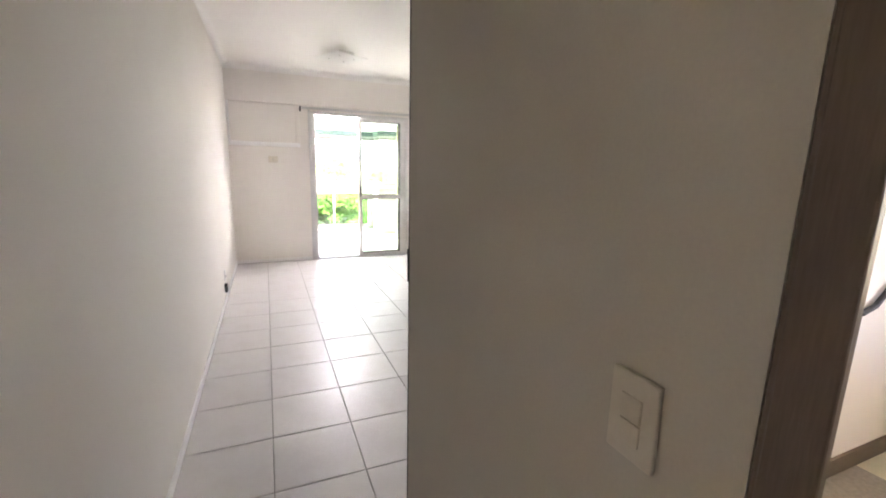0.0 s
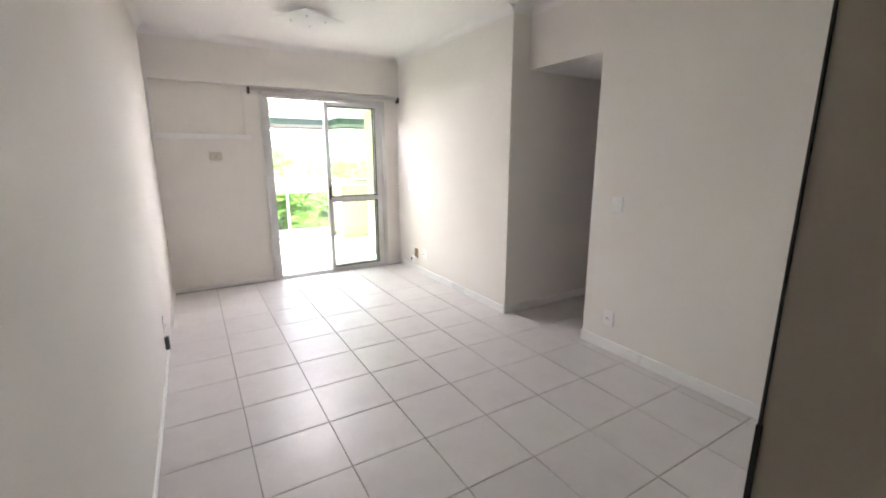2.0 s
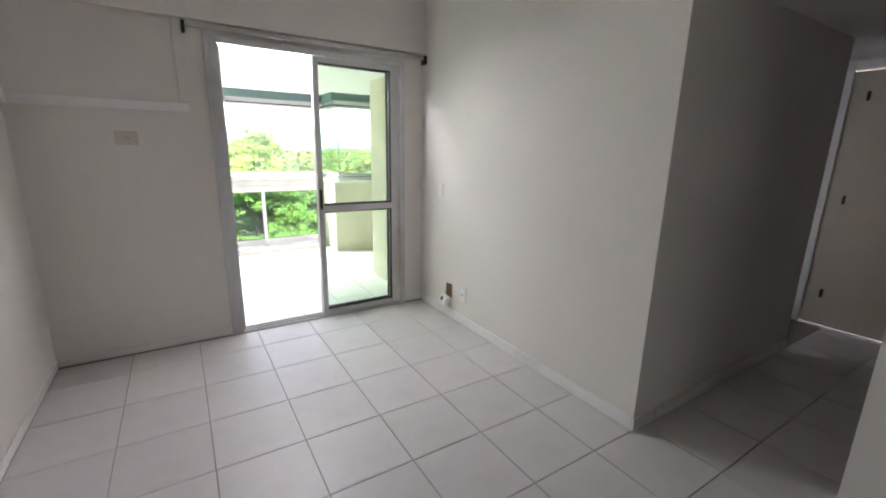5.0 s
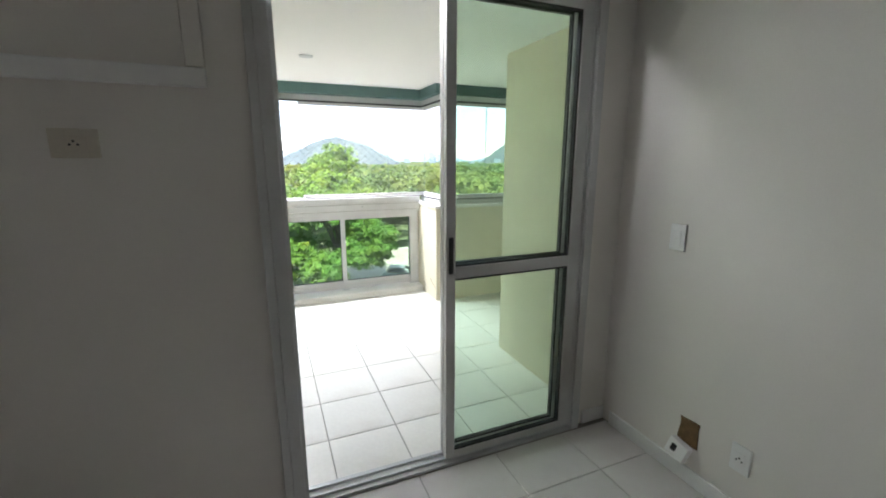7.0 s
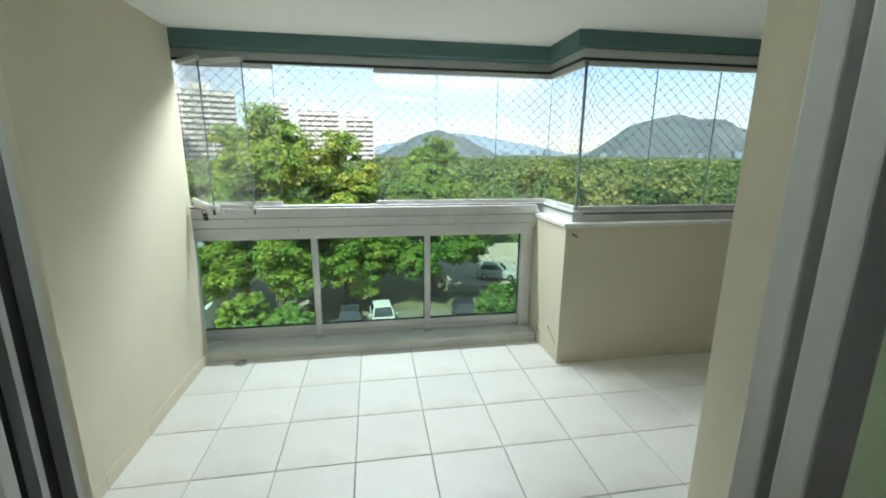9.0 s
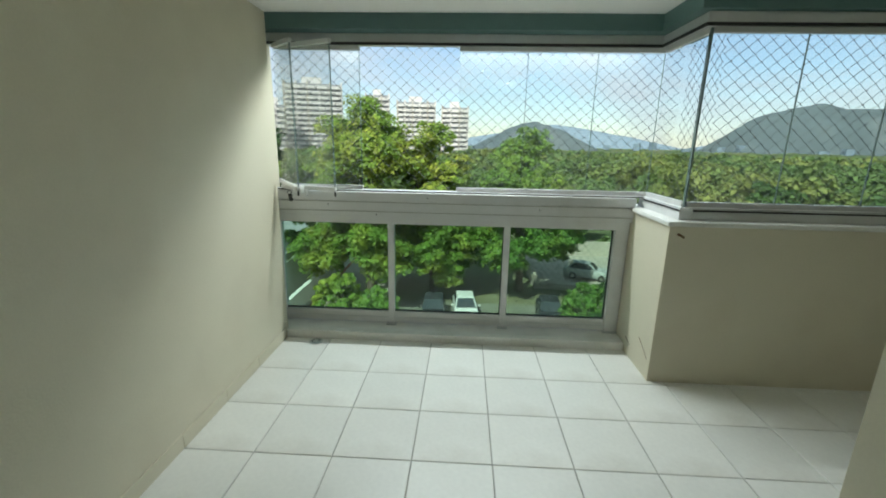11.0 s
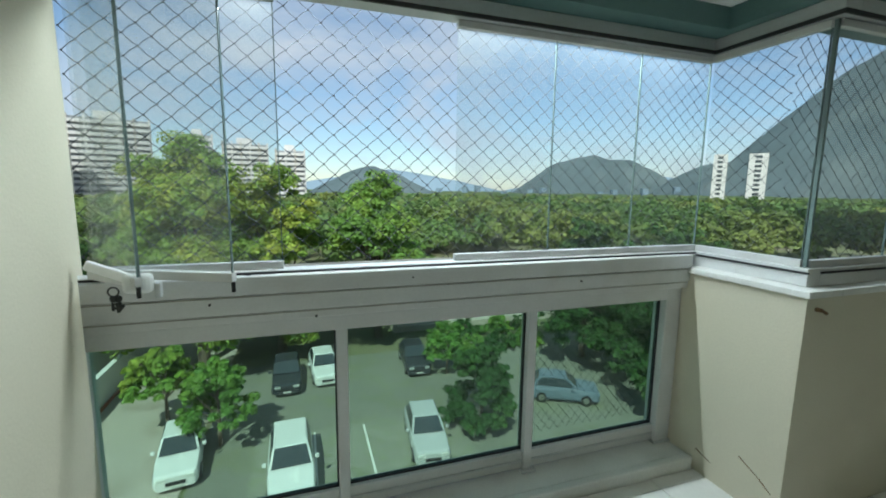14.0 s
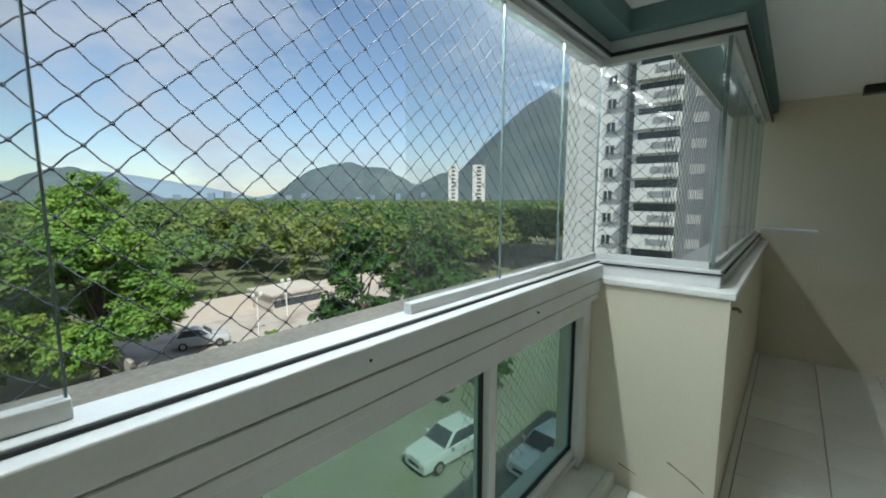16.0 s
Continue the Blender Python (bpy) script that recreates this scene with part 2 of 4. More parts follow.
def part(name, data, mat=None, parent=None, label="", smooth=False):
    """Links a bmesh or a mesh as one object under a thing or a part."""
    if isinstance(data, bmesh.types.BMesh):
        data = finish(data, name, mat, smooth)
    ob = new(name, data)
    ob.parent = parent
    return tagged(ob, label)


def boxes(*specs, bevel=0.0):
    bm = bmesh.new()
    for s in specs:
        box(bm, *s, bevel=bevel)
    return bm


def empty(name, m=None, **tags):
    ob = new(name)
    ob.empty_display_size = 0.1
    if m is not None:
        ob.matrix_basis = m
    return tagged(ob, **tags)


def structure(name, specs, mat, label, category, bevel=0.0):
    return tagged(part(name, boxes(*specs, bevel=bevel), mat), label, category, kind="structure")


# ---- the room ----
ZC = 2.66            # room ceiling
X0, X1, X2 = 0.10, 2.79, 2.98
YE = 7.05            # inner face of the balcony wall
BZ = 2.105           # balcony ceiling
BX0 = 0.31

structure("wall_left", [(X0 - 0.15, X0, -1.6, YE, 0, ZC)], WALL, "off-white painted plaster wall with faint roller marks", "wall")
structure("wall_end", [(X0 - 0.15, 1.16, YE, 7.20, 0, ZC), (2.60, X1 + 0.19, YE, 7.20, 0, ZC), (1.16, 2.60, YE, 7.20, 2.13, ZC)],
          WALL, "off-white plaster wall around the balcony door", "wall")
structure("beam_end", [(X0, X1, 6.985, YE - 0.002, 2.20, ZC)], WALL, "off-white plastered beam above the balcony door", "beam")
structure("wall_right", [(X1, X1 + 0.19, 4.75, YE, 0, ZC), (X1 + 0.19, 4.68, 4.75, 4.90, 0, ZC)], WALL,
          "off-white plaster wall turning into the corridor", "wall")
structure("wall_right_near", [(X2, X2 + 0.15, 2.0, 3.99, 0, ZC), (X2 + 0.15, 5.45, 3.84, 3.99, 0, ZC)], WALL,
          "off-white plaster wall with a switch and a socket", "wall")
structure("wall_header", [(X2, X2 + 0.15, 3.99, 4.75, 2.17, ZC)], WALL, "plaster header above the corridor opening", "wall")
structure("corridor_ceiling", [(X2 + 0.15, 5.6, 3.99, 5.4, 2.17, 2.25)], CEIL, "low matt white corridor ceiling", "ceiling")
structure("wall_corridor_end", [(5.45, 5.6, 3.84, 4.03, 0, 2.25), (5.45, 5.6, 4.98, 5.4, 0, 2.25), (5.45, 5.6, 4.03, 4.98, 2.08, 2.25),
                                (4.68, 5.6, 5.25, 5.4, 0, 2.25)], WALL, "plaster wall closing the dim corridor", "wall")
structure("wall_entry", [(1.0, 1.14, 0.887, 2.05, 0, ZC), (1.0, 1.14, -1.6, 0.02, 0, ZC), (1.0, 1.14, 0.02, 0.887, 2.12, ZC)], ENTRY_SHADE, "plaster wall of the entrance passage, darkened beige for its shade", "wall")
structure("wall_near", [(1.142, X2 + 0.15, 1.90, 2.05, 0, ZC)], WALL, "off-white plaster wall behind the entrance passage", "wall")
structure("wall_back", [(X0 - 0.15, 3.15, -1.75, -1.6, 0, ZC)], WALL, "plain plaster wall behind the entrance", "wall")
# The window opening is assumed and unseen; it lets light in.
structure("wall_kitchen", [(3.6, 3.75, -1.6, -0.9, 0, ZC), (3.6, 3.75, 0.9, 1.55, 0, ZC), (3.6, 3.75, -0.9, 0.9, 0, 0.9),
                           (3.6, 3.75, -0.9, 0.9, 2.3, ZC), (1.14, 3.75, 1.55, 1.70, 0, ZC), (3.15, 3.75, -1.75, -1.6, 0, ZC)], WALL,
          "white kitchen wall with an assumed, unseen window opening", "wall")
structure("kitchen_wall_band", [(1.15, 3.59, 1.535, 1.549, 0.001, 0.09)], BROWN, "dark brown band along the foot of the kitchen wall", "baseboard")
structure("kitchen_ceiling", [(3.15, 3.75, -1.75, 1.7, ZC, ZC + 0.12)], CEIL, "smooth white kitchen ceiling", "ceiling")
structure("ceiling", [(X0 - 0.15, 3.15, -1.75, 7.2, ZC, ZC + 0.12)], CEIL, "smooth matt white ceiling", "ceiling")


def cove(a, b, inward, r=0.07):
    """A concave plaster moulding along the top of a wall, from a to b."""
    bm = bmesh.new()
    a, b, n = Vector(a), Vector(b), Vector(inward)
    rings = []
    for p in (a, b):
        pts = [p + Vector((0, 0, 0))]
        for i in range(7):
            t = i / 6 * math.pi / 2
            pts.append(p + n * (r * (1 - math.cos(t)) + 0.004) - Vector((0, 0, r * (1 - math.sin(t)))))
        rings.append([bm.verts.new(q) for q in pts])
    for i in range(len(rings[0])):
        j = (i + 1) % len(rings[0])
        bm.faces.new((rings[0][i], rings[0][j], rings[1][j], rings[1][i]))
    bm.faces.new(rings[0][::-1])
    bm.faces.new(rings[1])
    bmesh.ops.recalc_face_normals(bm, faces=bm.faces)
    return bm


zc = ZC - 0.003
for a, b, n in (((X0, -1.5, zc), (X0, 6.985, zc), (1, 0, 0)), ((X0, 6.985, zc), (X1, 6.985, zc), (0, -1, 0)),
                ((X1, 6.985, zc), (X1, 4.75, zc), (-1, 0, 0)), ((X2, 4.75, zc), (X2, 2.05, zc), (-1, 0, 0)),
                ((X1, 4.75, zc), (X2, 4.75, zc), (0, -1, 0))):
    tagged(part("cornice", cove(a, b, n), CEIL), "white concave plaster cornice under the ceiling", "cornice", kind="structure")

# skirting, butted at the corners
for s in (((X1 - 0.012, X1 - 0.001, 4.75, 6.99, 0.001, 0.075)), (X1 - 0.012, X2 - 0.012, 4.738, 4.749, 0.001, 0.075),
          (X2 - 0.012, X2 - 0.001, 2.06, 3.99, 0.001, 0.085), (X2 - 0.012, X2 + 0.16, 3.991, 4.002, 0.001, 0.085),
          (X2, 4.68, 4.738, 4.749, 0.001, 0.075), (2.64, X1 - 0.001, YE - 0.012, YE - 0.001, 0.001, 0.075),
          (X0 + 0.001, X0 + 0.009, 2.0, 7.03, 0.001, 0.06), (X0 + 0.01, 1.14, YE - 0.010, YE - 0.001, 0.001, 0.05),
          (5.438, 5.449, 5.05, 5.24, 0.001, 0.075)):
    tagged(part("baseboard", boxes(s, bevel=0.003), SKIRT), "narrow off-white tile skirting along the wall", "baseboard", kind="structure")

# ---- sliding balcony door ----
door = empty("sliding_door", pose(0, 0, 0), label="white aluminium sliding glass door, half open, in the balcony wall", category="door")
fy0, fy1 = 7.02, 7.13
part("frame_jamb", boxes((1.16, 1.205, fy0, fy1, 0.0, 2.13), (1.205, 1.22, fy0 + 0.035, fy0 + 0.05, 0.02, 2.09), bevel=0.003), ALU, door)
part("frame_jamb", boxes((2.555, 2.60, fy0, fy1, 0.0, 2.13), (2.535, 2.555, fy0 + 0.035, fy0 + 0.05, 0.02, 2.09), bevel=0.003), ALU, door)
for y in (fy0 + 0.018, fy0 + 0.068, fy0 + 0.098):
    part("jamb_rib", boxes((1.2055, 1.219, y - 0.003, y + 0.003, 0.02, 2.08)), ALU, door)
    part("jamb_rib", boxes((2.541, 2.5545, y - 0.003, y + 0.003, 0.02, 2.08)), ALU, door)
part("brush_strip", boxes((1.2052, 1.211, fy0 + 0.052, fy0 + 0.064, 0.02, 2.08)), GASKET, door, "dark sealing brush")
part("brush_strip", boxes((1.2052, 1.209, fy0 + 0.080, fy0 + 0.094, 0.02, 2.08)), GASKET, door, "dark sealing brush")
part("casing", boxes((1.128, 1.1595, fy0 + 0.004, YE - 0.001, 0.0, 2.15), bevel=0.003), ALU, door)
part("frame_head", boxes((1.205, 2.555, fy0, fy1, 2.085, 2.13), bevel=0.003), ALU, door)
part("track", boxes((1.205, 2.555, fy0 + 0.005, fy1, 0.0, 0.012), (1.205, 2.555, fy0 + 0.03, fy0 + 0.036, 0.012, 0.024),
                    (1.205, 2.555, fy0 + 0.075, fy0 + 0.081, 0.012, 0.024)), ALU2, door)


def leaf(x0, x1, y0, y1, with_pull):
    sash = part("leaf_frame", boxes((x0, x0 + 0.045, y0, y1, 0.026, 2.083), (x1 - 0.075, x1, y0, y1, 0.026, 2.083),
                                    (x0 + 0.045, x1 - 0.075, y0, y1, 0.026, 0.06), (x0 + 0.045, x1 - 0.075, y0, y1, 2.045, 2.083),
                                    (x0 + 0.045, x1 - 0.075, y0, y1, 0.905, 0.958), bevel=0.003), ALU, door)
    ym = (y0 + y1) / 2
    for z0, z1 in ((0.06, 0.905), (0.958, 2.045)):
        g = part("pane", boxes((x0 + 0.045, x1 - 0.075, ym - 0.003, ym + 0.003, z0, z1)), GREENGLASS, sash, "clear green-tinted glass")
        g.visible_shadow = False
        part("gasket", boxes((x0 + 0.045, x1 - 0.075, y0 + 0.004, y1 - 0.004, z0, z0 + 0.009), (x0 + 0.045, x1 - 0.075, y0 + 0.004, y1 - 0.004, z1 - 0.009, z1),
                             (x1 - 0.084, x1 - 0.075, y0 + 0.004, y1 - 0.004, z0 + 0.009, z1 - 0.009)), GASKET, sash, "black rubber glazing gasket")
    if with_pull:
        part("pull", boxes((x0 + 0.012, x0 + 0.032, y0 - 0.006, y0 - 0.001, 0.93, 1.09), bevel=0.004), DARKM, sash, "black recessed finger pull")


leaf(1.835, 2.555, 7.04, 7.07, True)
leaf(1.838, 2.545, 7.085, 7.115, False)

# curtain rail under the beam
rail = empty("curtain_rail", label="slim white curtain rail with dark end brackets above the door", category="curtain rail")
part("rail", boxes((1.03, 2.785, 6.995, 7.012, 2.155, 2.185), bevel=0.003), ALU, rail)
for x in (1.015, 2.77):
    part("bracket", boxes((x - 0.002, x + 0.018, 6.97, 7.045, 2.12, 2.185), bevel=0.003), DARKM, rail, "dark metal end bracket")

# closed-off air-conditioner opening
ac = empty("air_conditioner_niche", label="boarded air-conditioner niche framed in white trim on the wall", category="niche")
part("panel", boxes((0.13, 0.955, YE - 0.022, YE - 0.002, 1.69, 2.199)), WALL, ac)
part("trim_bottom", boxes((0.13, 1.01, YE - 0.034, YE - 0.002, 1.632, 1.689), bevel=0.004), PLASTIC, ac, "off-white painted timber trim")
part("trim_side", boxes((0.957, 1.01, YE - 0.030, YE - 0.002, 1.69, 2.199), bevel=0.004), WALL, ac)
part("trim_side", boxes((0.102, 0.129, YE - 0.06, YE - 0.002, 1.632, 2.199), bevel=0.003), PLASTIC, ac, "off-white painted timber trim")


def wall_plate(name, m, w, h, kind, label, category="switch", PLASTIC=PLASTIC):
    """A plate in the local xz plane, facing -y."""
    th = empty(name, m, label=label, category=category)
    part("plate", boxes((-w / 2, w / 2, -0.009, 0, -h / 2, h / 2), bevel=0.003), PLASTIC, th)
    if kind == "switch":
        part("rocker", boxes((-w * 0.22, w * 0.22, -0.0135, -0.0095, -h * 0.02, h * 0.26), bevel=0.0015), PLASTIC, th)
        part("rocker", boxes((-w * 0.22, w * 0.22, -0.0125, -0.0095, -h * 0.30, -h * 0.04), bevel=0.0015), PLASTIC, th)
    else:
        part("insert", boxes((-w * 0.26, w * 0.26, -0.0125, -0.0095, -h * 0.24, h * 0.24), bevel=0.0015), PLASTIC, th)
        for dx, dz in ((-0.01, -0.004), (0.01, -0.004), (0.0, 0.006)):
            bm = bmesh.new()
            rod(bm, (dx, -0.0145, dz), (dx, -0.0122, dz), 0.0034, sides=8)
            part("pin_hole", bm, GASKET, th, "black socket hole")
    return th


wall_plate("light_switch", pose(X2, 3.765, 1.112, 0, 0, -90), 0.085, 0.115, "switch", "white double light switch on the plaster wall")
wall_plate("wall_socket", pose(X2, 3.755, 0.258, 0, 0, -90), 0.085, 0.115, "socket", "white three-pin wall socket near the skirting", "socket")
wall_plate("light_switch", pose(X1, 6.705, 1.082, 0, 0, -90), 0.075, 0.115, "switch", "white light switch beside the balcony door")
wall_plate("wall_socket", pose(X1, 6.325, 0.262, 0, 0, -90), 0.075, 0.115, "socket", "white wall socket low beside a broken box", "socket")
wall_plate("wall_socket", pose(0.645, YE, 1.457, 0, 0, 0), 0.12, 0.085, "socket", "yellowed wall socket under the niche", "socket", DOORP)
wall_plate("light_switch", pose(1.0, 1.035, 1.05, 0, 0, -90), 0.08, 0.128, "switch", "cream light switch in the entrance passage, darkened for its shade", PLASTIC=CREAM_SHADE)
wall_plate("wall_socket", pose(X0, 5.28, 0.27, 0, 0, 90), 0.075, 0.12, "socket", "wall socket with a loose dark connector", "socket")
broken = empty("outlet_box", pose(X1, 6.545, 0.2, 0, 0, -90), label="torn open outlet box with its cover hanging loose", category="outlet box")
bm = bmesh.new()
box(bm, -0.045, 0.045, -0.006, -0.001, -0.02, 0.095)
bmesh.ops.subdivide_edges(bm, edges=bm.edges, cuts=3)
for v in bm.verts:
    v.co.x += 0.010 * noise.noise(v.co * 60)
    v.co.z += 0.010 * noise.noise(v.co * 55 + Vector((3, 1, 7)))
part("cavity", bm, HOLE, broken, "ragged brown masonry hole")
cover = part("cover", boxes((-0.045, 0.045, -0.05, -0.012, -0.09, -0.015), bevel=0.004), PLASTIC, broken, "hanging white plastic insert")
cover.matrix_basis = pose(0, 0, 0, -14, 12, 0)
part("port", boxes((-0.022, 0.0, -0.056, -0.051, -0.065, -0.035)), GASKET, cover, "black jack opening")
plug = empty("wall_connector", pose(X0, 5.20, 0.17, 0, 0, 90), label="loose dark cable connector below the socket", category="connector")
part("body", boxes((-0.02, 0.02, -0.03, -0.002, -0.05, 0.04), bevel=0.005), DARKM, plug)

# ceiling lamps
def square_lamp(x, y, turn):
    th = empty("ceiling_light", pose(x, y, ZC, 0, 0, turn), label="square frosted glass ceiling light on four small pins", category="ceiling light",
               group="ceiling lights of the room")
    part("base", boxes((-0.10, 0.10, -0.10, 0.10, -0.030, -0.001), bevel=0.004), CEIL, th)
    part("shade", boxes((-0.215, 0.215, -0.215, 0.215, -0.062, -0.057), bevel=0.002), FROST, th, "flat frosted glass plate")
    for sx in (-1, 1):
        for sy in (-1, 1):
            bm = bmesh.new()
            rod(bm, (sx * 0.10, sy * 0.10, -0.076), (sx * 0.10, sy * 0.10, -0.031), 0.006, sides=10)
            part("pin", bm, CHROME, th, "small steel pin")


square_lamp(1.41, 5.83, 27)
square_lamp(1.60, 3.72, 27)

# ---- entrance and corridor fittings ----
strip = empty("corner_strip", label="dark metal edge strip with a latch plate on the wall corner", category="corner trim")
part("strip", boxes((0.997, 1.012, 2.0505, 2.0535, 0.0, 2.2)), DARKM, strip)
part("latch_plate", boxes((0.992, 0.9965, 2.047, 2.0535, 0.98, 1.10)), GASKET, strip, "black latch plate")
structure("corner_line", [(2.969, 2.979, 2.051, 2.057, 0.0, 1.1)], GASKET, "thin dark strip where two walls meet", "trim")
kd = empty("door_frame_kitchen", label="dark brown varnished wooden frame of the kitchen doorway", category="door frame")
part("casing", boxes((0.985, 0.999, 0.824, 0.874, 0, 2.16), bevel=0.003), BROWN, kd)
part("jamb", boxes((1.0, 1.02, 0.844, 0.886, 0, 2.119), bevel=0.002), BROWN, kd)
part("jamb", boxes((1.0, 1.14, 0.021, 0.05, 0, 2.119), bevel=0.002), BROWN, kd)
part("head", boxes((1.0, 1.14, 0.05, 0.843, 2.085, 2.119), bevel=0.002), BROWN, kd)
part("casing", boxes((0.985, 0.999, -0.02, 0.05, 0, 2.16), bevel=0.003), BROWN, kd)
cable = empty("loose_cable", label="loose black cable hanging from the kitchen wall", category="cable")
bm = bmesh.new()
pts = [Vector((2.66 + 0.1 * i, 1.53, 0.80 + 0.04 * math.sin(i * 1.9) + 0.02 * i)) for i in range(7)]
for a, b in zip(pts, pts[1:]):
    rod(bm, a, b, 0.012, sides=8)
part("cord", bm, GASKET, cable)

cd = empty("corridor_door", label="cream painted corridor door standing in a white frame", category="door")
part("casing", boxes((5.43, 5.449, 4.92, 4.99, 0, 2.15), (5.43, 5.449, 4.02, 4.09, 0, 2.15), (5.43, 5.449, 4.09, 4.92, 2.08, 2.15), bevel=0.003), PLASTIC, cd)
dl = part("door_leaf", boxes((5.47, 5.505, 4.04, 4.97, 0.012, 2.07), bevel=0.002), DOORP, cd)
for z in (0.25, 1.05, 1.85):
    part("hinge", boxes((5.457, 5.469, 4.805, 4.825, z, z + 0.07), bevel=0.003), DARKM, dl, "black steel hinge")
part("lock", boxes((5.455, 5.469, 4.50, 4.54, 0.98, 1.12), bevel=0.003), DARKM, dl, "black lock plate")

# ---- balcony shell ----
BXE = 5.2            # far end of the balcony
BXR = BX0 - 0.075    # start of the railing, behind the wall's return
structure("balcony_wall_left", [(BX0 - 0.2, BX0, 7.2, 9.665, -0.3, 2.45), (BX0 - 0.2, BXR, 9.665, 9.875, -0.3, 2.45)], CREAM, "cream rendered balcony side wall", "wall")
structure("balcony_wall_house", [(2.715, 2.98, 7.2, 8.06, -0.3, 2.45), (2.98, BXE + 0.2, 7.9, 8.06, -0.3, 2.45)], CREAM,
          "cream rendered house wall stepping back from the door", "wall")
structure("balcony_wall_end", [(BXE, BXE + 0.2, 8.06, 9.55, -0.3, 2.45)], CREAM, "cream rendered wall at the balcony's end", "wall")
structure("balcony_wall_outer", [(BX0, 1.159, 7.2, 7.215, 0, BZ), (2.601, 2.715, 7.2, 7.215, 0, BZ)], CREAM, "cream rendered outer face beside the door", "wall")
structure("balcony_ceiling", [(BX0 - 0.2, BXE + 0.2, 7.2, 9.666, BZ, BZ + 0.2)], CEIL, "smooth white balcony ceiling", "ceiling")
structure("balcony_beam", [(BXR, 2.665, 9.666, 9.98, 2.015, 2.3), (2.665, 2.985, 9.24, 9.98, 2.015, 2.3), (2.985, BXE, 9.24, 9.56, 2.015, 2.3)], BEAM,
          "teal-grey painted beam over the balcony glazing", "beam")
structure("balcony_curb", [(BX0, 2.669, 9.63, 9.666, -0.02, 0.058), (BXR, 2.669, 9.666, 9.96, -0.02, 0.058)], STONE, "pale worn stone curb under the railing", "curb", bevel=0.006)
parapet = structure("balcony_parapet", [(2.67, 2.82, 9.245, 9.93, -0.02, 0.945), (2.82, BXE, 9.245, 9.40, -0.02, 0.945)], CREAM,
                    "cream rendered balcony parapet with hairline cracks", "parapet")
structure("parapet_ledge", [(2.652, 2.835, 9.228, 9.94, 0.9455, 0.972), (2.835, BXE, 9.228, 9.415, 0.9455, 0.972)], STONE,
          "thin pale ledge capping the parapet", "ledge", bevel=0.004)
for a, b in (((2.6695, 9.42, 0.20), (2.6695, 9.33, 0.155)), ((2.6695, 9.33, 0.155), (2.6695, 9.28, 0.12)), ((2.6695, 9.62, 0.11), (2.6695, 9.54, 0.085))):
    bm = bmesh.new()
    rod(bm, a, b, 0.003, 0.0015, sides=5)
    part("crack", bm, HOLE, parapet, "dark hairline crack in the render")
structure("building_slab", [(-14, 16, -2.5, 9.96, -0.32, -0.021)], CREAM, "rendered floor slab of the apartment building", "slab")
structure("building_facade", [(-14, 16, 7.3, 7.9, -11, -0.33)], CREAM, "cream rendered facade below the balcony", "facade")
# Added out of view; its height sets how far its shadow reaches.
structure("shadow_block_above", [(-14, 16, -2.5, 7.0, 2.79, 5.5)], CREAM, "unseen cream block above the apartment, sized for its shadow", "facade")

# skirting tiles along the balcony's side wall
for i in range(7):
    y0 = 7.4305 + 0.3555 * i
    tagged(part("baseboard", boxes((BX0 + 0.001, BX0 + 0.009, y0 + 0.0015, min(y0 + 0.354, 9.625), 0.001, 0.072), bevel=0.0015), CREAM),
           "cream skirting tile along the balcony wall", "baseboard", kind="structure")

# ---- railing ----
rl = empty("balcony_railing", label="white aluminium balcony railing with glass infill panels", category="railing")
rl.location.z = -0.03
part("handrail", boxes((BXR, 2.675, 9.735, 9.87, 1.0, 1.062), (BXR, 2.675, 9.741, 9.865, 0.935, 0.9985), (BXR, 2.675, 9.750, 9.86, 0.90, 0.9335), bevel=0.004), ALU, rl)
part("outer_ledge", boxes((BXR, 2.67, 9.871, 9.972, 0.965, 1.060), bevel=0.004), GRIME, rl, "dirt-blackened outer ledge")
part("upper_rail", boxes((BXR, 2.574, 9.765, 9.85, 0.842, 0.8995), bevel=0.004), ALU, rl)
# Thin brownish strips stand for the shadow in the rail's grooves.
part("rail_seam", boxes((BXR, 2.66, 9.7385, 9.7405, 0.992, 0.996), (BXR, 2.66, 9.7485, 9.7497, 0.926, 0.930)), SEAM, rl, "brownish strip for the shadow line between rail profiles")
for x, z in ((0.62, 0.975), (1.30, 1.03), (2.05, 0.97), (0.95, 0.91)):
    bm = bmesh.new()
    rod(bm, (x, 9.7342, z), (x, 9.7415, z), 0.004, sides=8)
    part("rivet", bm, DARKM, rl, "small dark rivet head")
for x in (1.04, 1.85):
    p = part("post", boxes((x - 0.021, x + 0.021, 9.785, 9.85, 0.094, 0.91), bevel=0.004), ALU, rl)
    part("foot", boxes((x - 0.036, x + 0.036, 9.765, 9.87, 0.0885, 0.101), bevel=0.003), ALU2, p)
p = part("post", boxes((2.575, 2.665, 9.775, 9.855, 0.094, 0.8995), bevel=0.004), ALU, rl)
part("foot", boxes((2.565, 2.668, 9.765, 9.87, 0.0885, 0.101), bevel=0.003), ALU2, p)
part("post", boxes((BXR + 0.001, BXR + 0.018, 9.785, 9.85, 0.094, 0.842), bevel=0.003), ALU, rl)
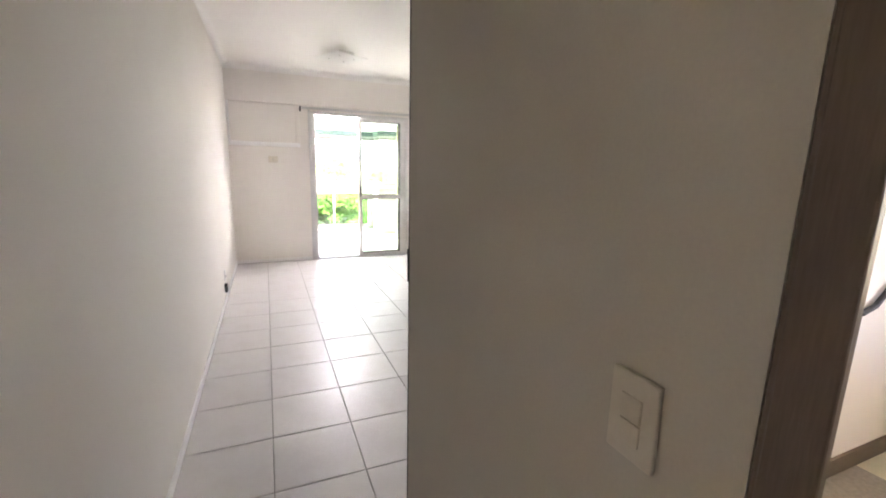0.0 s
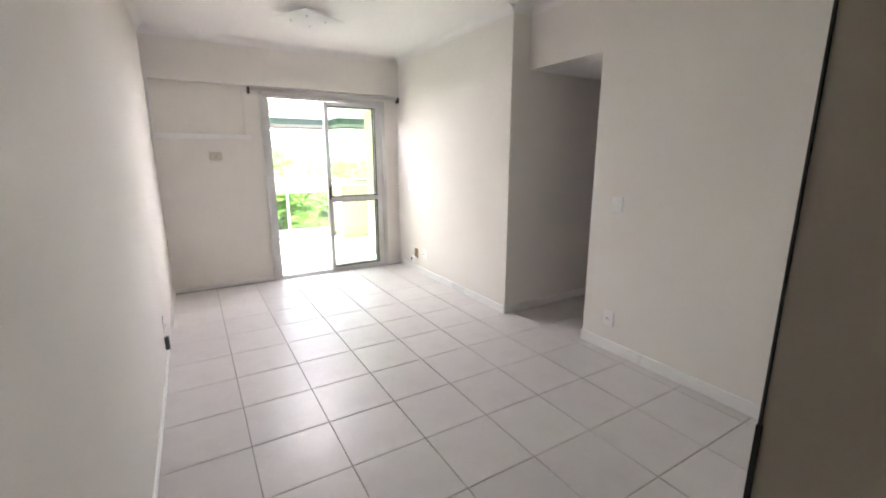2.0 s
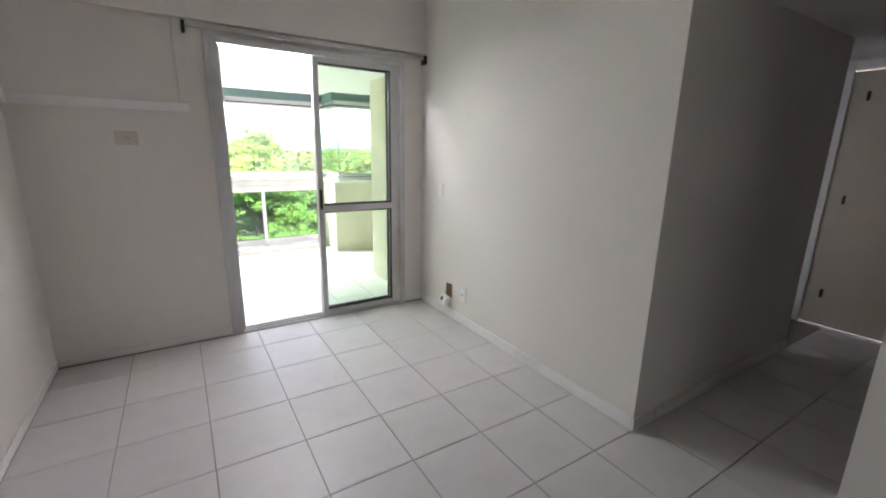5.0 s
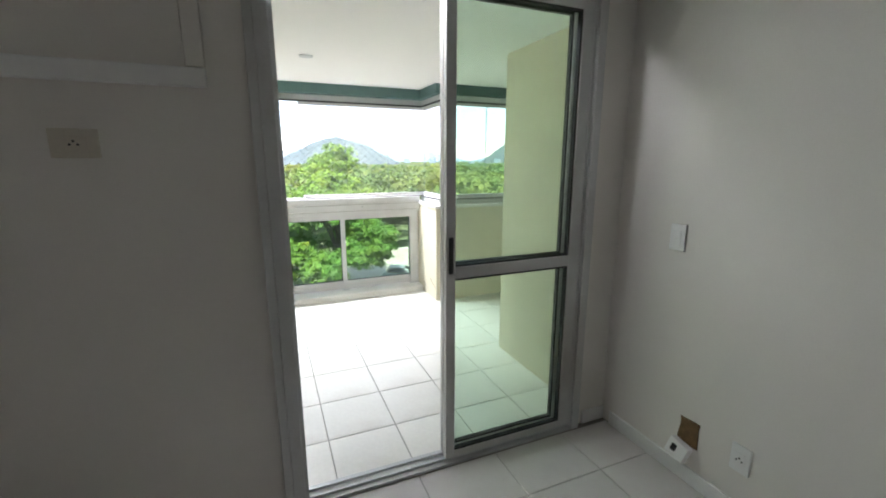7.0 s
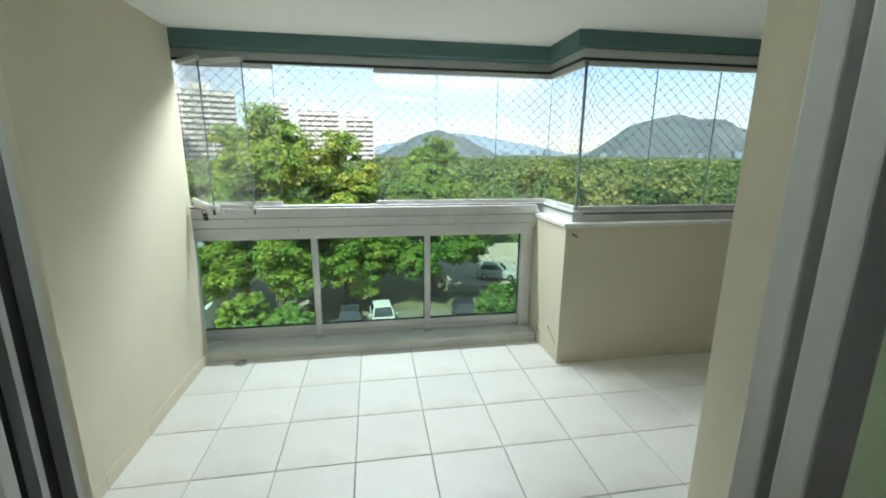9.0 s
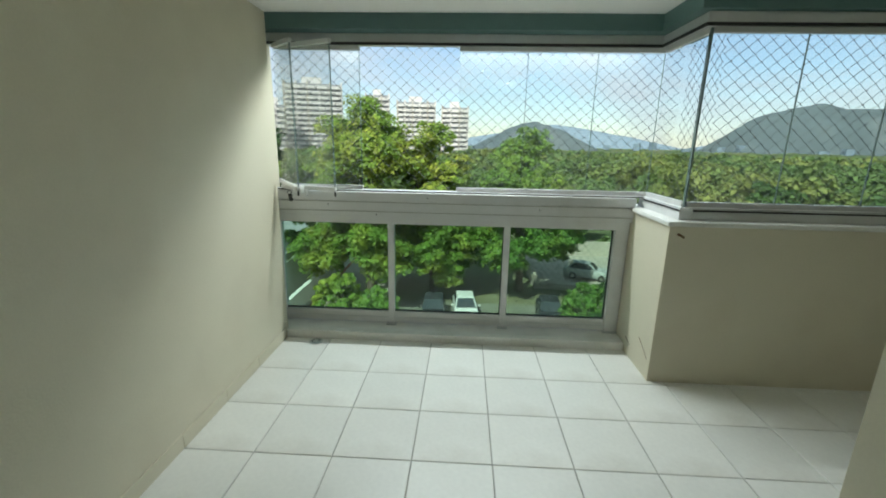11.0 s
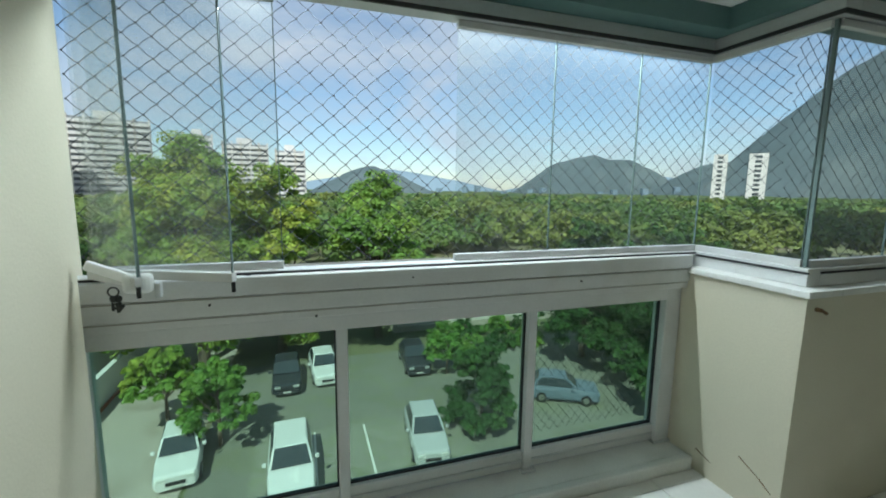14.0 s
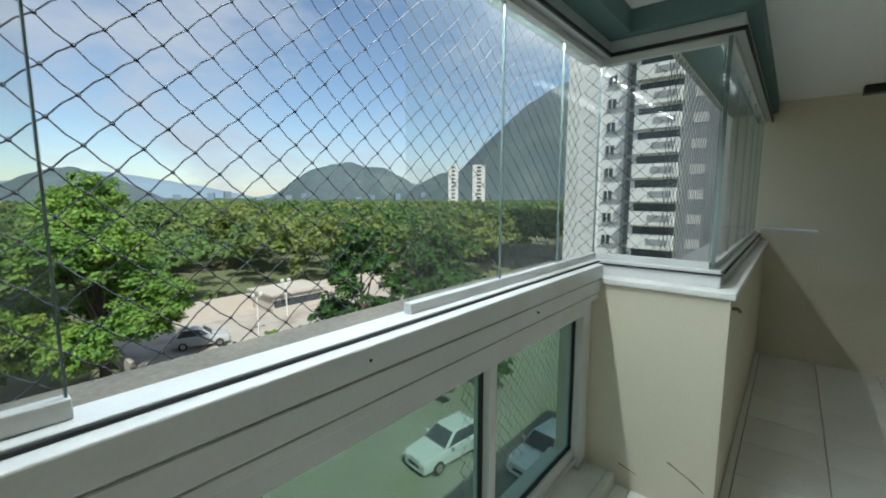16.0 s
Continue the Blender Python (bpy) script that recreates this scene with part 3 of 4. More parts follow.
for x0, x1 in ((BXR + 0.018, 1.019), (1.061, 1.829), (1.871, 2.575)):
    part("bottom_rail", boxes((x0, x1, 9.795, 9.845, 0.10, 0.182), bevel=0.003), ALU, rl)
    part("bead", boxes((x0, x1, 9.787, 9.7945, 0.135, 0.142)), ALU2, rl)
    g = part("pane", boxes((x0, x1, 9.817, 9.823, 0.19, 0.838)), RAILGLASS, rl, "dusty green-tinted railing glass")
    g.visible_shadow = False
    part("gasket", boxes((x0, x1, 9.812, 9.828, 0.182, 0.190), (x0, x1, 9.812, 9.828, 0.834, 0.8415),
                         (x1 - 0.006, x1, 9.812, 9.828, 0.19, 0.834)), GASKET, rl, "black glazing gasket")

# ---- frameless glazing above the rail ----
gz = empty("balcony_glazing", label="frameless sliding glass curtain above the balcony railing", category="glazing")
part("lower_track", boxes((BXR, 2.73, 9.775, 9.845, 1.0325, 1.042), (2.73, 2.80, 9.29, 9.845, 0.973, 1.042), (2.80, BXE, 9.29, 9.36, 0.973, 1.042), bevel=0.002), ALU, gz)
part("track_groove", boxes((BXR, 2.73, 9.769, 9.7745, 1.0325, 1.039), (2.723, 2.729, 9.284, 9.768, 1.022, 1.030), (2.80, BXE, 9.283, 9.289, 1.022, 1.030)), GASKET, gz,
     "dark slot of the sliding track")
part("upper_track", boxes((BXR, 2.72, 9.765, 9.855, 1.955, 2.014), (2.72, 2.81, 9.28, 9.855, 1.955, 2.014), (2.81, BXE, 9.28, 9.37, 1.955, 2.014), bevel=0.003), ALU2, gz)
part("upper_lip", boxes((BXR, 2.72, 9.755, 9.764, 1.947, 1.962), (2.71, 2.719, 9.27, 9.755, 1.947, 1.962), (2.72, BXE, 9.27, 9.279, 1.947, 1.962)), GASKET, gz, "dark rubber lip")


def pane(a, b, z0=1.066, z1=1.93, profile=True):
    """One glass panel between two plan points, with its lower and upper profile."""
    a, b = Vector((*a, 0)), Vector((*b, 0))
    d = b - a
    w = d.length
    m = Matrix.Translation(a) @ Matrix.Rotation(math.atan2(d.y, d.x), 4, "Z")
    g = part("pane", boxes((0.002, w - 0.002, -0.004, 0.004, z0, z1)), GLASS, gz, "clear glass panel")
    g.matrix_basis = m
    g.visible_shadow = False
    part("edge", boxes((w - 0.006, w - 0.003, -0.0042, 0.0042, z0, z1)), DARKG, g, "dark polished glass edge")
    if profile:
        part("profile", boxes((0, w, -0.013, 0.013, 1.0425, z0 + 0.004), bevel=0.002), ALU, g, "white aluminium foot profile")
        part("profile", boxes((0, w, -0.013, 0.013, z1 - 0.004, 1.952), bevel=0.002), ALU, g, "white aluminium head profile")


DARKG = material("glass_edge", (0.17, 0.23, 0.22), rough=0.2, spread=0.1, scale=4, fine=50, bump=0.0)
row = [1.49, 1.925, 2.36, 2.765]
runs = [((0.32, 9.815), (0.848, 9.815))] + [((p, 9.815), (q, 9.815)) for p, q in zip(row, row[1:])] + [((2.765, 9.80), (2.768, 9.335))]
row = [2.78, 3.25, 3.70, 4.15, 4.60, 5.05]
runs += [((p, 9.325), (q, 9.325)) for p, q in zip(row, row[1:])]
for a, b in runs:
    pane(a, b)
pane((0.30, 9.80), (0.715, 9.62))
pane((0.30, 9.775), (0.475, 9.612))
for x in (0.60, 0.735):
    part("stop", boxes((x - 0.009, x + 0.009, 9.760, 9.7685, 1.020, 1.040)), GASKET, gz, "black stop block")
part("corner_post", boxes((2.763, 2.773, 9.318, 9.332, 1.043, 1.95)), DARKG, gz, "dark glass corner joint")
keys = empty("key_bunch", pose(0.415, 9.64, 1.055), label="small bunch of dark keys hanging from the glazing lock", category="keys")
lk = part("lever", boxes((-0.115, 0.0, -0.010, 0.010, -0.012, 0.016), bevel=0.006), PLASTIC, keys, "white plastic lock lever")
lk.matrix_basis = pose(0.03, 0, 0.004, 0, 24, 0)
part("lock_body", boxes((0.012, 0.085, -0.024, 0.014, -0.034, 0.022), bevel=0.012), FROST, keys, "milky lock housing")
part("knob", boxes((0.088, 0.106, -0.018, 0.008, -0.052, -0.004), bevel=0.006), ALU2, keys, "grey handle knob")
bm = bmesh.new()
for k in range(12):
    a0, a1 = k / 6 * math.pi, (k + 1) / 6 * math.pi
    rod(bm, (-0.004 + 0.013 * math.cos(a0), -0.030, -0.022 + 0.013 * math.sin(a0)), (-0.004 + 0.013 * math.cos(a1), -0.030, -0.022 + 0.013 * math.sin(a1)), 0.0022, sides=6)
part("ring", bm, DARKM, keys, "dark key ring")
for dx, tilt, length in ((-0.005, 5, 0.024), (0.0, -6, 0.030), (0.004, -12, 0.022)):
    bm = bmesh.new()
    rod(bm, (0, -0.002, -0.012), (0, 0.002, -0.012), 0.0095, sides=14)
    box(bm, -0.004, 0.004, -0.0012, 0.0012, -0.022 - length, -0.022)
    box(bm, 0.004, 0.008, -0.001, 0.001, -0.018 - length, -0.010 - length)
    kb = part("key", bm, DARKM, keys, "dark flat key")
    kb.matrix_basis = pose(dx, -0.031, -0.030, 0, tilt, 25 * dx / 0.005)
for x, y in ((0.712, 9.615), (0.472, 9.607)):
    bm = bmesh.new()
    rod(bm, (x, y, 1.012), (x, y, 1.043), 0.006, sides=10)
    part("pivot", bm, DARKM, gz, "dark pivot pin under the open glass leaf")
arm = empty("drying_arm", label="white metal arm sticking out from the glazing's end", category="bracket")
bm = bmesh.new()
rod(bm, (5.0, 9.28, 1.09), (4.5, 8.95, 1.11), 0.009, sides=8)
part("bar", bm, ALU, arm)
spot = empty("balcony_downlight", pose(1.475, 8.63, BZ), label="small round recessed ceiling spot", category="ceiling light")
bm = bmesh.new()
rod(bm, (0, 0, -0.008), (0, 0, -0.001), 0.045, sides=24)
part("ring", bm, ALU2, spot)
camera_box = empty("ceiling_fixture", pose(4.95, 8.72, BZ), label="small black fixture under the balcony ceiling", category="fixture")
part("body", boxes((-0.05, 0.05, -0.06, 0.06, -0.06, -0.001), bevel=0.008), DARKM, camera_box)
drain = empty("floor_drain", pose(0.545, 9.565, 0.006), label="round steel floor drain in the balcony tiles", category="drain")
bm = bmesh.new()
rod(bm, (0, 0, 0), (0, 0, 0.003), 0.045, sides=24)
part("rim", bm, CHROME, drain)
for i in range(8):
    t = i / 8 * 2 * math.pi
    bm = bmesh.new()
    rod(bm, (0.026 * math.cos(t), 0.026 * math.sin(t), 0.0025), (0.026 * math.cos(t), 0.026 * math.sin(t), 0.0042), 0.006, sides=8)
    part("slot", bm, GASKET, drain, "dark drain slot")
screw = empty("wall_hook", pose(2.72, 9.243, 0.90), label="small rusty hook under the parapet ledge", category="hook")
bm = bmesh.new()
rod(bm, (0, 0, 0), (0, -0.02, 0.0), 0.008, sides=8)
rod(bm, (0, -0.02, 0), (0.02, -0.025, -0.012), 0.006, sides=8)
part("hook", bm, HOLE, screw)


# ---- safety net ----
def net(name, origin, along, length, z0, z1, w=0.085, h=0.075, string=0.00135):
    """A knotted diamond net hung in an upright plane."""
    th = empty(name, label="dark knotted safety net strung outside the balcony glass", category="safety net")
    verts, faces, kv, kf = [], [], [], []
    o, u = Vector(origin), Vector(along)
    n = Vector((-u.y, u.x, 0))

    def seg(a, b, r=string):
        d = (b - a).normalized()
        s = d.cross(n).normalized()
        k = len(verts)
        for p in (a, b):
            for q in (s, n, -s, -n):
                verts.append(p + q * r)
        for i in range(4):
            j = (i + 1) % 4
            faces.append((k + i, k + j, k + 4 + j, k + 4 + i))

    cols, rows = int(length / w * 2), int((z1 - z0) / h * 2)
    pt = {}
    for i in range(cols + 1):
        for j in range(rows + 1):
            if (i + j) % 2 == 0:
                x, z = i * w / 2, z0 + j * h / 2
                jx, jz = 0.004 * noise.noise((x * 5, z * 5, 1)), 0.005 * noise.noise((x * 5, z * 5, 9))
                pt[i, j] = o + u * (x + jx) + Vector((0, 0, z + jz)) + n * (0.01 * noise.noise((x * 2, z * 2, 4)))
    for (i, j), p in pt.items():
        for di in (-1, 1):
            q = pt.get((i + di, j + 1))
            if q is not None:
                c = (p + q) / 2 + Vector((0, 0, 0.004 * di))
                seg(p, c)
                seg(c, q)
        k = len(kv)
        for d in ((1, 0, 0), (-1, 0, 0), (0, 1, 0), (0, -1, 0), (0, 0, 1), (0, 0, -1)):
            kv.append(p + Vector(d) * string * 3.4)
        kf += [(k + a, k + b, k + c) for a, b, c in ((0, 2, 4), (2, 1, 4), (1, 3, 4), (3, 0, 4), (2, 0, 5), (1, 2, 5), (3, 1, 5), (0, 3, 5))]
    tagged(part("netting", raw("netting", verts, faces, STRING), parent=th), kind="stuff")
    tagged(part("knotwork", raw("knotwork", kv, kf, STRING), parent=th), kind="stuff")


net("safety_net", (0.195, 9.985, 0), (1, 0, 0), 2.80, 0.93, 2.06)
net("safety_net", (1.95, 9.99, 0), (1, 0, 0), 0.95, 0.10, 0.92, 0.05, 0.06, 0.0009)
net("safety_net", (2.99, 9.98, 0), (0, -1, 0), 0.40, 0.98, 2.06)
net("safety_net", (2.99, 9.58, 0), (1, 0, 0), 2.1, 0.98, 2.06)

# ---- outdoors ----
G = -11.0
GROUND = material("ground_soil", (0.13, 0.15, 0.07), rough=0.95, spread=0.3, scale=0.3, fine=3, bump=0.6, second=(0.20, 0.17, 0.11), second_scale=0.06)
ASPHALT = material("car_park_paving", (0.20, 0.20, 0.165), rough=0.9, spread=0.16, scale=0.5, fine=14, bump=0.5, second=(0.18, 0.19, 0.12), second_scale=0.45)
GRASSY = material("grass_pavers", (0.25, 0.25, 0.205), rough=0.95, spread=0.2, scale=1.2, fine=20, bump=0.6, second=(0.19, 0.21, 0.13), second_scale=2.5)
CONCRETE = material("pale_concrete", (0.42, 0.38, 0.33), rough=0.85, spread=0.1, scale=0.5, fine=15, bump=0.4, second=(0.29, 0.245, 0.20), second_scale=0.4)
TOWERW = material("tower_render", (0.68, 0.65, 0.62), rough=0.85, spread=0.08, scale=0.3, fine=4, bump=0.1, second=(0.58, 0.55, 0.53), second_scale=0.1)
WHITEW = material("white_render", (0.78, 0.78, 0.76), rough=0.8, spread=0.06, scale=0.4, fine=10, bump=0.2, second=(0.66, 0.65, 0.62), second_scale=0.2)
BEIGEW = material("beige_render", (0.50, 0.45, 0.39), rough=0.85, spread=0.08, scale=0.4, fine=10, bump=0.2)
DARKW = material("dark_window_and_shade", (0.05, 0.06, 0.07), rough=0.15, spread=0.3, scale=0.6, fine=5, bump=0.0)
GREYW = material("grey_render_and_shade", (0.30, 0.31, 0.32), rough=0.8, spread=0.1, scale=0.5, fine=10, bump=0.2)
LINEP = material("road_paint", (0.75, 0.74, 0.70), rough=0.8, spread=0.15, scale=2, fine=30, bump=0.2)
BARK = material("bark", (0.13, 0.10, 0.075), rough=0.95, spread=0.3, scale=2, fine=25, bump=0.9, stretch=(3, 3, 0.7))
LEAF_A = leaf_material("leaf_bright", (0.22, 0.35, 0.065), (0.37, 0.42, 0.075))
LEAF_B = leaf_material("leaf_mid", (0.165, 0.30, 0.065), (0.25, 0.37, 0.07))
LEAF_C = leaf_material("leaf_dark", (0.055, 0.12, 0.035), (0.09, 0.17, 0.045))
LEAF_F = leaf_material("leaf_forest", (0.13, 0.215, 0.07), (0.24, 0.285, 0.08), second_scale=0.04)
# No haze is built; its blue-grey is mixed into the hill colours.
HILL = material("wooded_hill_haze_tint", (0.095, 0.125, 0.133), rough=1.0, spread=0.18, scale=0.02, fine=0.15, bump=0.0, second=(0.135, 0.165, 0.165), second_scale=0.012, spec=0.0)
HILLFAR = material("far_hill_haze_tint", (0.20, 0.265, 0.32), rough=1.0, spread=0.08, scale=0.01, fine=0.1, bump=0.0, spec=0.0)

bm = bmesh.new()
bmesh.ops.create_grid(bm, x_segments=24, y_segments=24, size=2400)
ground = tagged(part("ground", bm, GROUND), "wooded ground running to the horizon", "ground", kind="structure")
ground.location = (0, 1200, G)
structure("car_park", [(-4, 40, 10, 38.5, G + 0.002, G + 0.03)], ASPHALT, "worn grey paved car park below the balcony", "car park")
structure("parking_bays", [(-1.6, 8.4, 20.5, 29.2, G + 0.031, G + 0.036)], GRASSY, "grass-grown paving blocks of the parking bays", "parking bay")
structure("driveway", [(-10, -4.2, 20, 60, G + 0.002, G + 0.028)], CONCRETE, "concrete driveway beside a retaining wall", "driveway")
for x in (1.05, 3.52):
    structure("bay_line", [(x, x + 0.1, 20.6, 29.0, G + 0.0365, G + 0.039)], LINEP, "worn white paint line between parking bays", "road marking")
deck = structure("parking_deck", [(8, 42, 42.5, 53.2, G + 0.002, G + 0.5)], CONCRETE, "pale upper parking deck behind a hedge", "parking deck")
for s in ((8, 21.4, 52.8, 53.2, G + 0.5, G + 2.1), (8, 8.3, 42.5, 52.8, G + 0.5, G + 1.2), (27.6, 42, 52.8, 53.2, G + 0.5, G + 2.1)):
    tagged(part("deck_wall", boxes(s), BEIGEW), "pale beige low wall round the parking deck", "wall", kind="structure")
for s in ((-10.4, -10.1, 30, 60, G, G + 1.8), (-12.6, -12.3, 30, 60, G, G + 3.0)):
    tagged(part("ramp_wall", boxes(s), WHITEW), "white rendered ramp wall beside the driveway", "wall", kind="structure")
tagged(part("kerb", boxes((-10.05, -9.9, 30, 60, G + 0.03, G + 0.15)), material("red_kerb", (0.42, 0.16, 0.11), rough=0.85, spread=0.15, scale=1, fine=20, bump=0.3)),
       "faded red painted kerb along the ramp", "kerb", kind="structure")
shed = empty("low_building", label="low dark-roofed building beside the ramp", category="building")
part("wall", boxes((-30, -12.7, 34, 64, G, G + 3.2)), BEIGEW, shed)
part("roof", boxes((-30.4, -12.6, 33.6, 64.4, G + 3.2, G + 3.5)), GREYW, shed, "flat dark grey roof")
hut = empty("gate_hut", label="small beige hut with a dark window strip on the deck", category="hut")
part("wall", boxes((21.5, 27.5, 48.8, 49.1, G + 0.5, G + 1.0), (21.5, 21.8, 49.1, 53, G + 0.5, G + 2.3), (27.2, 27.5, 49.1, 53, G + 0.5, G + 2.3),
                   (21.5, 27.5, 48.8, 49.1, G + 1.8, G + 2.3), (21.5, 27.5, 53, 53.3, G + 0.5, G + 2.3)), BEIGEW, hut)
part("roof", boxes((21.2, 27.8, 48.5, 53.6, G + 2.3, G + 2.5)), BEIGEW, hut)
part("window", boxes((21.85, 27.15, 48.9, 49.0, G + 1.0, G + 1.8)), DARKW, hut, "dark window strip")


def street_lamp(x, y, z):
    th = empty("street_lamp", pose(x, y, z), label="slim white post with two globe lamps", category="street lamp", group="garden lamps")
    bm = bmesh.new()
    rod(bm, (0, 0, 0), (0, 0, 3.4), 0.06, 0.045)
    part("pole", bm, WHITEW, th)
    for s in (-1, 1):
        bm = bmesh.new()
        rod(bm, (0, 0, 3.35), (s * 0.35, 0, 3.5), 0.03)
        part("arm", bm, WHITEW, th)
        bm = bmesh.new()
        bmesh.ops.create_uvsphere(bm, u_segments=12, v_segments=8, radius=0.19, matrix=Matrix.Translation((s * 0.35, 0, 3.66)))
        part("globe", bm, FROST, th, "white glass globe", smooth=True)


street_lamp(17.2, 43.2, G + 0.5)
street_lamp(-14.0, 33.0, G)
street_lamp(22.0, 47.0, G + 0.5)


# ---- cars ----
def car_parts(th, paint, length=4.1, width=1.72, height=1.5, suv=False):
    """Body lofted along its length from a few profile stations, with greenhouse, wheels and lights. Nose towards -y."""
    L, W, H = length, width, height
    hood = 0.62 * H if not suv else 0.68 * H
    belt = 0.66 * H if not suv else 0.70 * H
    tail = 0.93 if suv else 0.86
    stations = [(-0.50, 0.50 * H, 0.80), (-0.47, 0.55 * H, 0.93), (-0.22, hood, 1.0), (0.0, belt, 1.0), (0.28, belt, 1.0), (0.46, belt * 1.0, 0.97), (0.50, belt * 0.92, 0.88)]
    bm = bmesh.new()
    rings = []
    for u, top, wf in stations:
        w = W / 2 * wf
        prof = [(-w * 0.9, 0.2), (-w, 0.36), (-w, top * 0.78), (-w * 0.93, top), (w * 0.93, top), (w, top * 0.78), (w, 0.36), (w * 0.9, 0.2)]
        rings.append([bm.verts.new((x, u * L, z)) for x, z in prof])
    for a, b in zip(rings, rings[1:]):
        for i in range(8):
            bm.faces.new((a[i], a[(i + 1) % 8], b[(i + 1) % 8], b[i]))
    bm.faces.new(rings[0][::-1])
    bm.faces.new(rings[-1])
    bmesh.ops.recalc_face_normals(bm, faces=bm.faces)
    bmesh.ops.bevel(bm, geom=list(bm.edges), offset=0.03, segments=1, affect="EDGES")
    part("body", bm, paint, th, smooth=False)
    b0, b1, t0, t1 = -0.20 * L, (0.47 if suv else 0.44) * L, -0.04 * L, (0.43 if suv else 0.33) * L
    wb, wt = W * 0.455, W * 0.37
    zb, zt = belt - 0.02, H
    bm = bmesh.new()
    lo = [bm.verts.new(p) for p in ((-wb, b0, zb), (wb, b0, zb), (wb, b1, zb), (-wb, b1, zb))]
    hi = [bm.verts.new(p) for p in ((-wt, t0, zt), (wt, t0, zt), (wt, t1, zt), (-wt, t1, zt))]
    for i in range(4):
        bm.faces.new((lo[i], lo[(i + 1) % 4], hi[(i + 1) % 4], hi[i]))
    bm.faces.new(hi)
    bm.faces.new(lo[::-1])
    bmesh.ops.bevel(bm, geom=list(bm.edges), offset=0.05, segments=2, affect="EDGES")
    part("cabin", bm, paint, th)

    def quad(name, c, lab, inset=0.10, lift=0.012):
        cs = [Vector(p) for p in c]
        mid = sum(cs, Vector()) / 4
        nrm = (cs[1] - cs[0]).cross(cs[3] - cs[0]).normalized()
        if nrm.dot(mid - Vector((0, 0.1 * L, H * 0.75))) < 0:
            nrm = -nrm
        q = [p.lerp(mid, inset) for p in cs]
        vs = [p + nrm * lift for p in q] + [p - nrm * 0.02 for p in q]
        part(name, raw(name, vs, [(0, 1, 2, 3), (7, 6, 5, 4), (0, 4, 5, 1), (1, 5, 6, 2), (2, 6, 7, 3), (3, 7, 4, 0)], DARKW), parent=th, label=lab)

    quad("windscreen", ((-wb, b0, zb), (wb, b0, zb), (wt, t0, zt), (-wt, t0, zt)), "dark windscreen")
    quad("rear_window", ((-wb, b1, zb), (wb, b1, zb), (wt, t1, zt), (-wt, t1, zt)), "dark rear window", 0.16)
    for s in (-1, 1):
        quad("side_window", ((s * wb, b0, zb), (s * wb, b1, zb), (s * wt, t1, zt), (s * wt, t0, zt)), "dark side window", 0.14)
        for y in (-0.31 * L, 0.30 * L):
            bm = bmesh.new()
            rod(bm, (s * (W / 2 - 0.20), y, 0.31), (s * (W / 2 + 0.01), y, 0.31), 0.31, sides=18)
            wh = part("wheel", bm, GASKET, th, "black tyre")
            bm = bmesh.new()
            rod(bm, (s * (W / 2 + 0.0), y, 0.31), (s * (W / 2 + 0.02), y, 0.31), 0.19, sides=14)
            part("rim", bm, CHROME, wh)
        part("headlight", boxes((s * W * 0.30 - 0.16, s * W * 0.30 + 0.16, -0.505 * L, -0.46 * L, 0.40 * H, 0.49 * H), bevel=0.02), FROST, th, "clear headlight")
        part("mirror", boxes((s * (W / 2 + 0.02), s * (W / 2 + 0.18), -0.13 * L, -0.10 * L, zb, zb + 0.14), bevel=0.02), paint, th)
    part("grille", boxes((-0.35, 0.35, -0.507 * L, -0.49 * L, 0.26 * H, 0.36 * H)), GASKET, th, "dark grille")
    part("number_plate", boxes((-0.22, 0.22, -0.512 * L, -0.508 * L, 0.20 * H, 0.26 * H)), LINEP, th, "pale number plate")


def paint(name, c, r=0.25):
    return material(name, c, rough=r, metal=0.1, spread=0.04, scale=1.5, fine=30, bump=0.0)


PW, PS, PD, PB = paint("white_car_paint", (0.80, 0.80, 0.80)), paint("silver_car_paint", (0.52, 0.53, 0.54)), paint("dark_car_paint", (0.05, 0.055, 0.065)), paint("blue_cover", (0.16, 0.20, 0.26), 0.7)
for x, y, turn, pt_, kw, lab in (
        (1.9, 35.8, 4, PW, {}, "white hatchback parked under the trees"),
        (-0.4, 35.2, 2, PD, {}, "dark hatchback parked in the trees' shade"),
        (0.1, 25.6, 2, PW, dict(length=4.5, width=1.85, height=1.72, suv=True), "white sport utility car parked in a bay"),
        (6.25, 26.5, -6, PS, {}, "silver hatchback parked beside a shrub"),
        (15.3, 28.4, 62, PB, {}, "car under a faded blue cover"),
        (8.0, 35.5, -4, PD, {}, "dark saloon parked behind a small tree"),
        (13.2, 44.6, 70, PS, dict(), "silver car parked on the upper deck"),
        (15.3, 20.9, -98, PS, {}, "silver hatchback parked across the yard"),
        (17.8, 17.0, -98, PW, {}, "white car parked beside the yard wall"),
        (-4.6, 28.2, 8, PW, {}, "white car half hidden under branches")):
    th = empty("car", pose(x, y, G + (0.53 if y > 42 else 0.042), 0, 0, turn), label=lab, category="car", group="parked cars")
    car_parts(th, pt_, **kw)


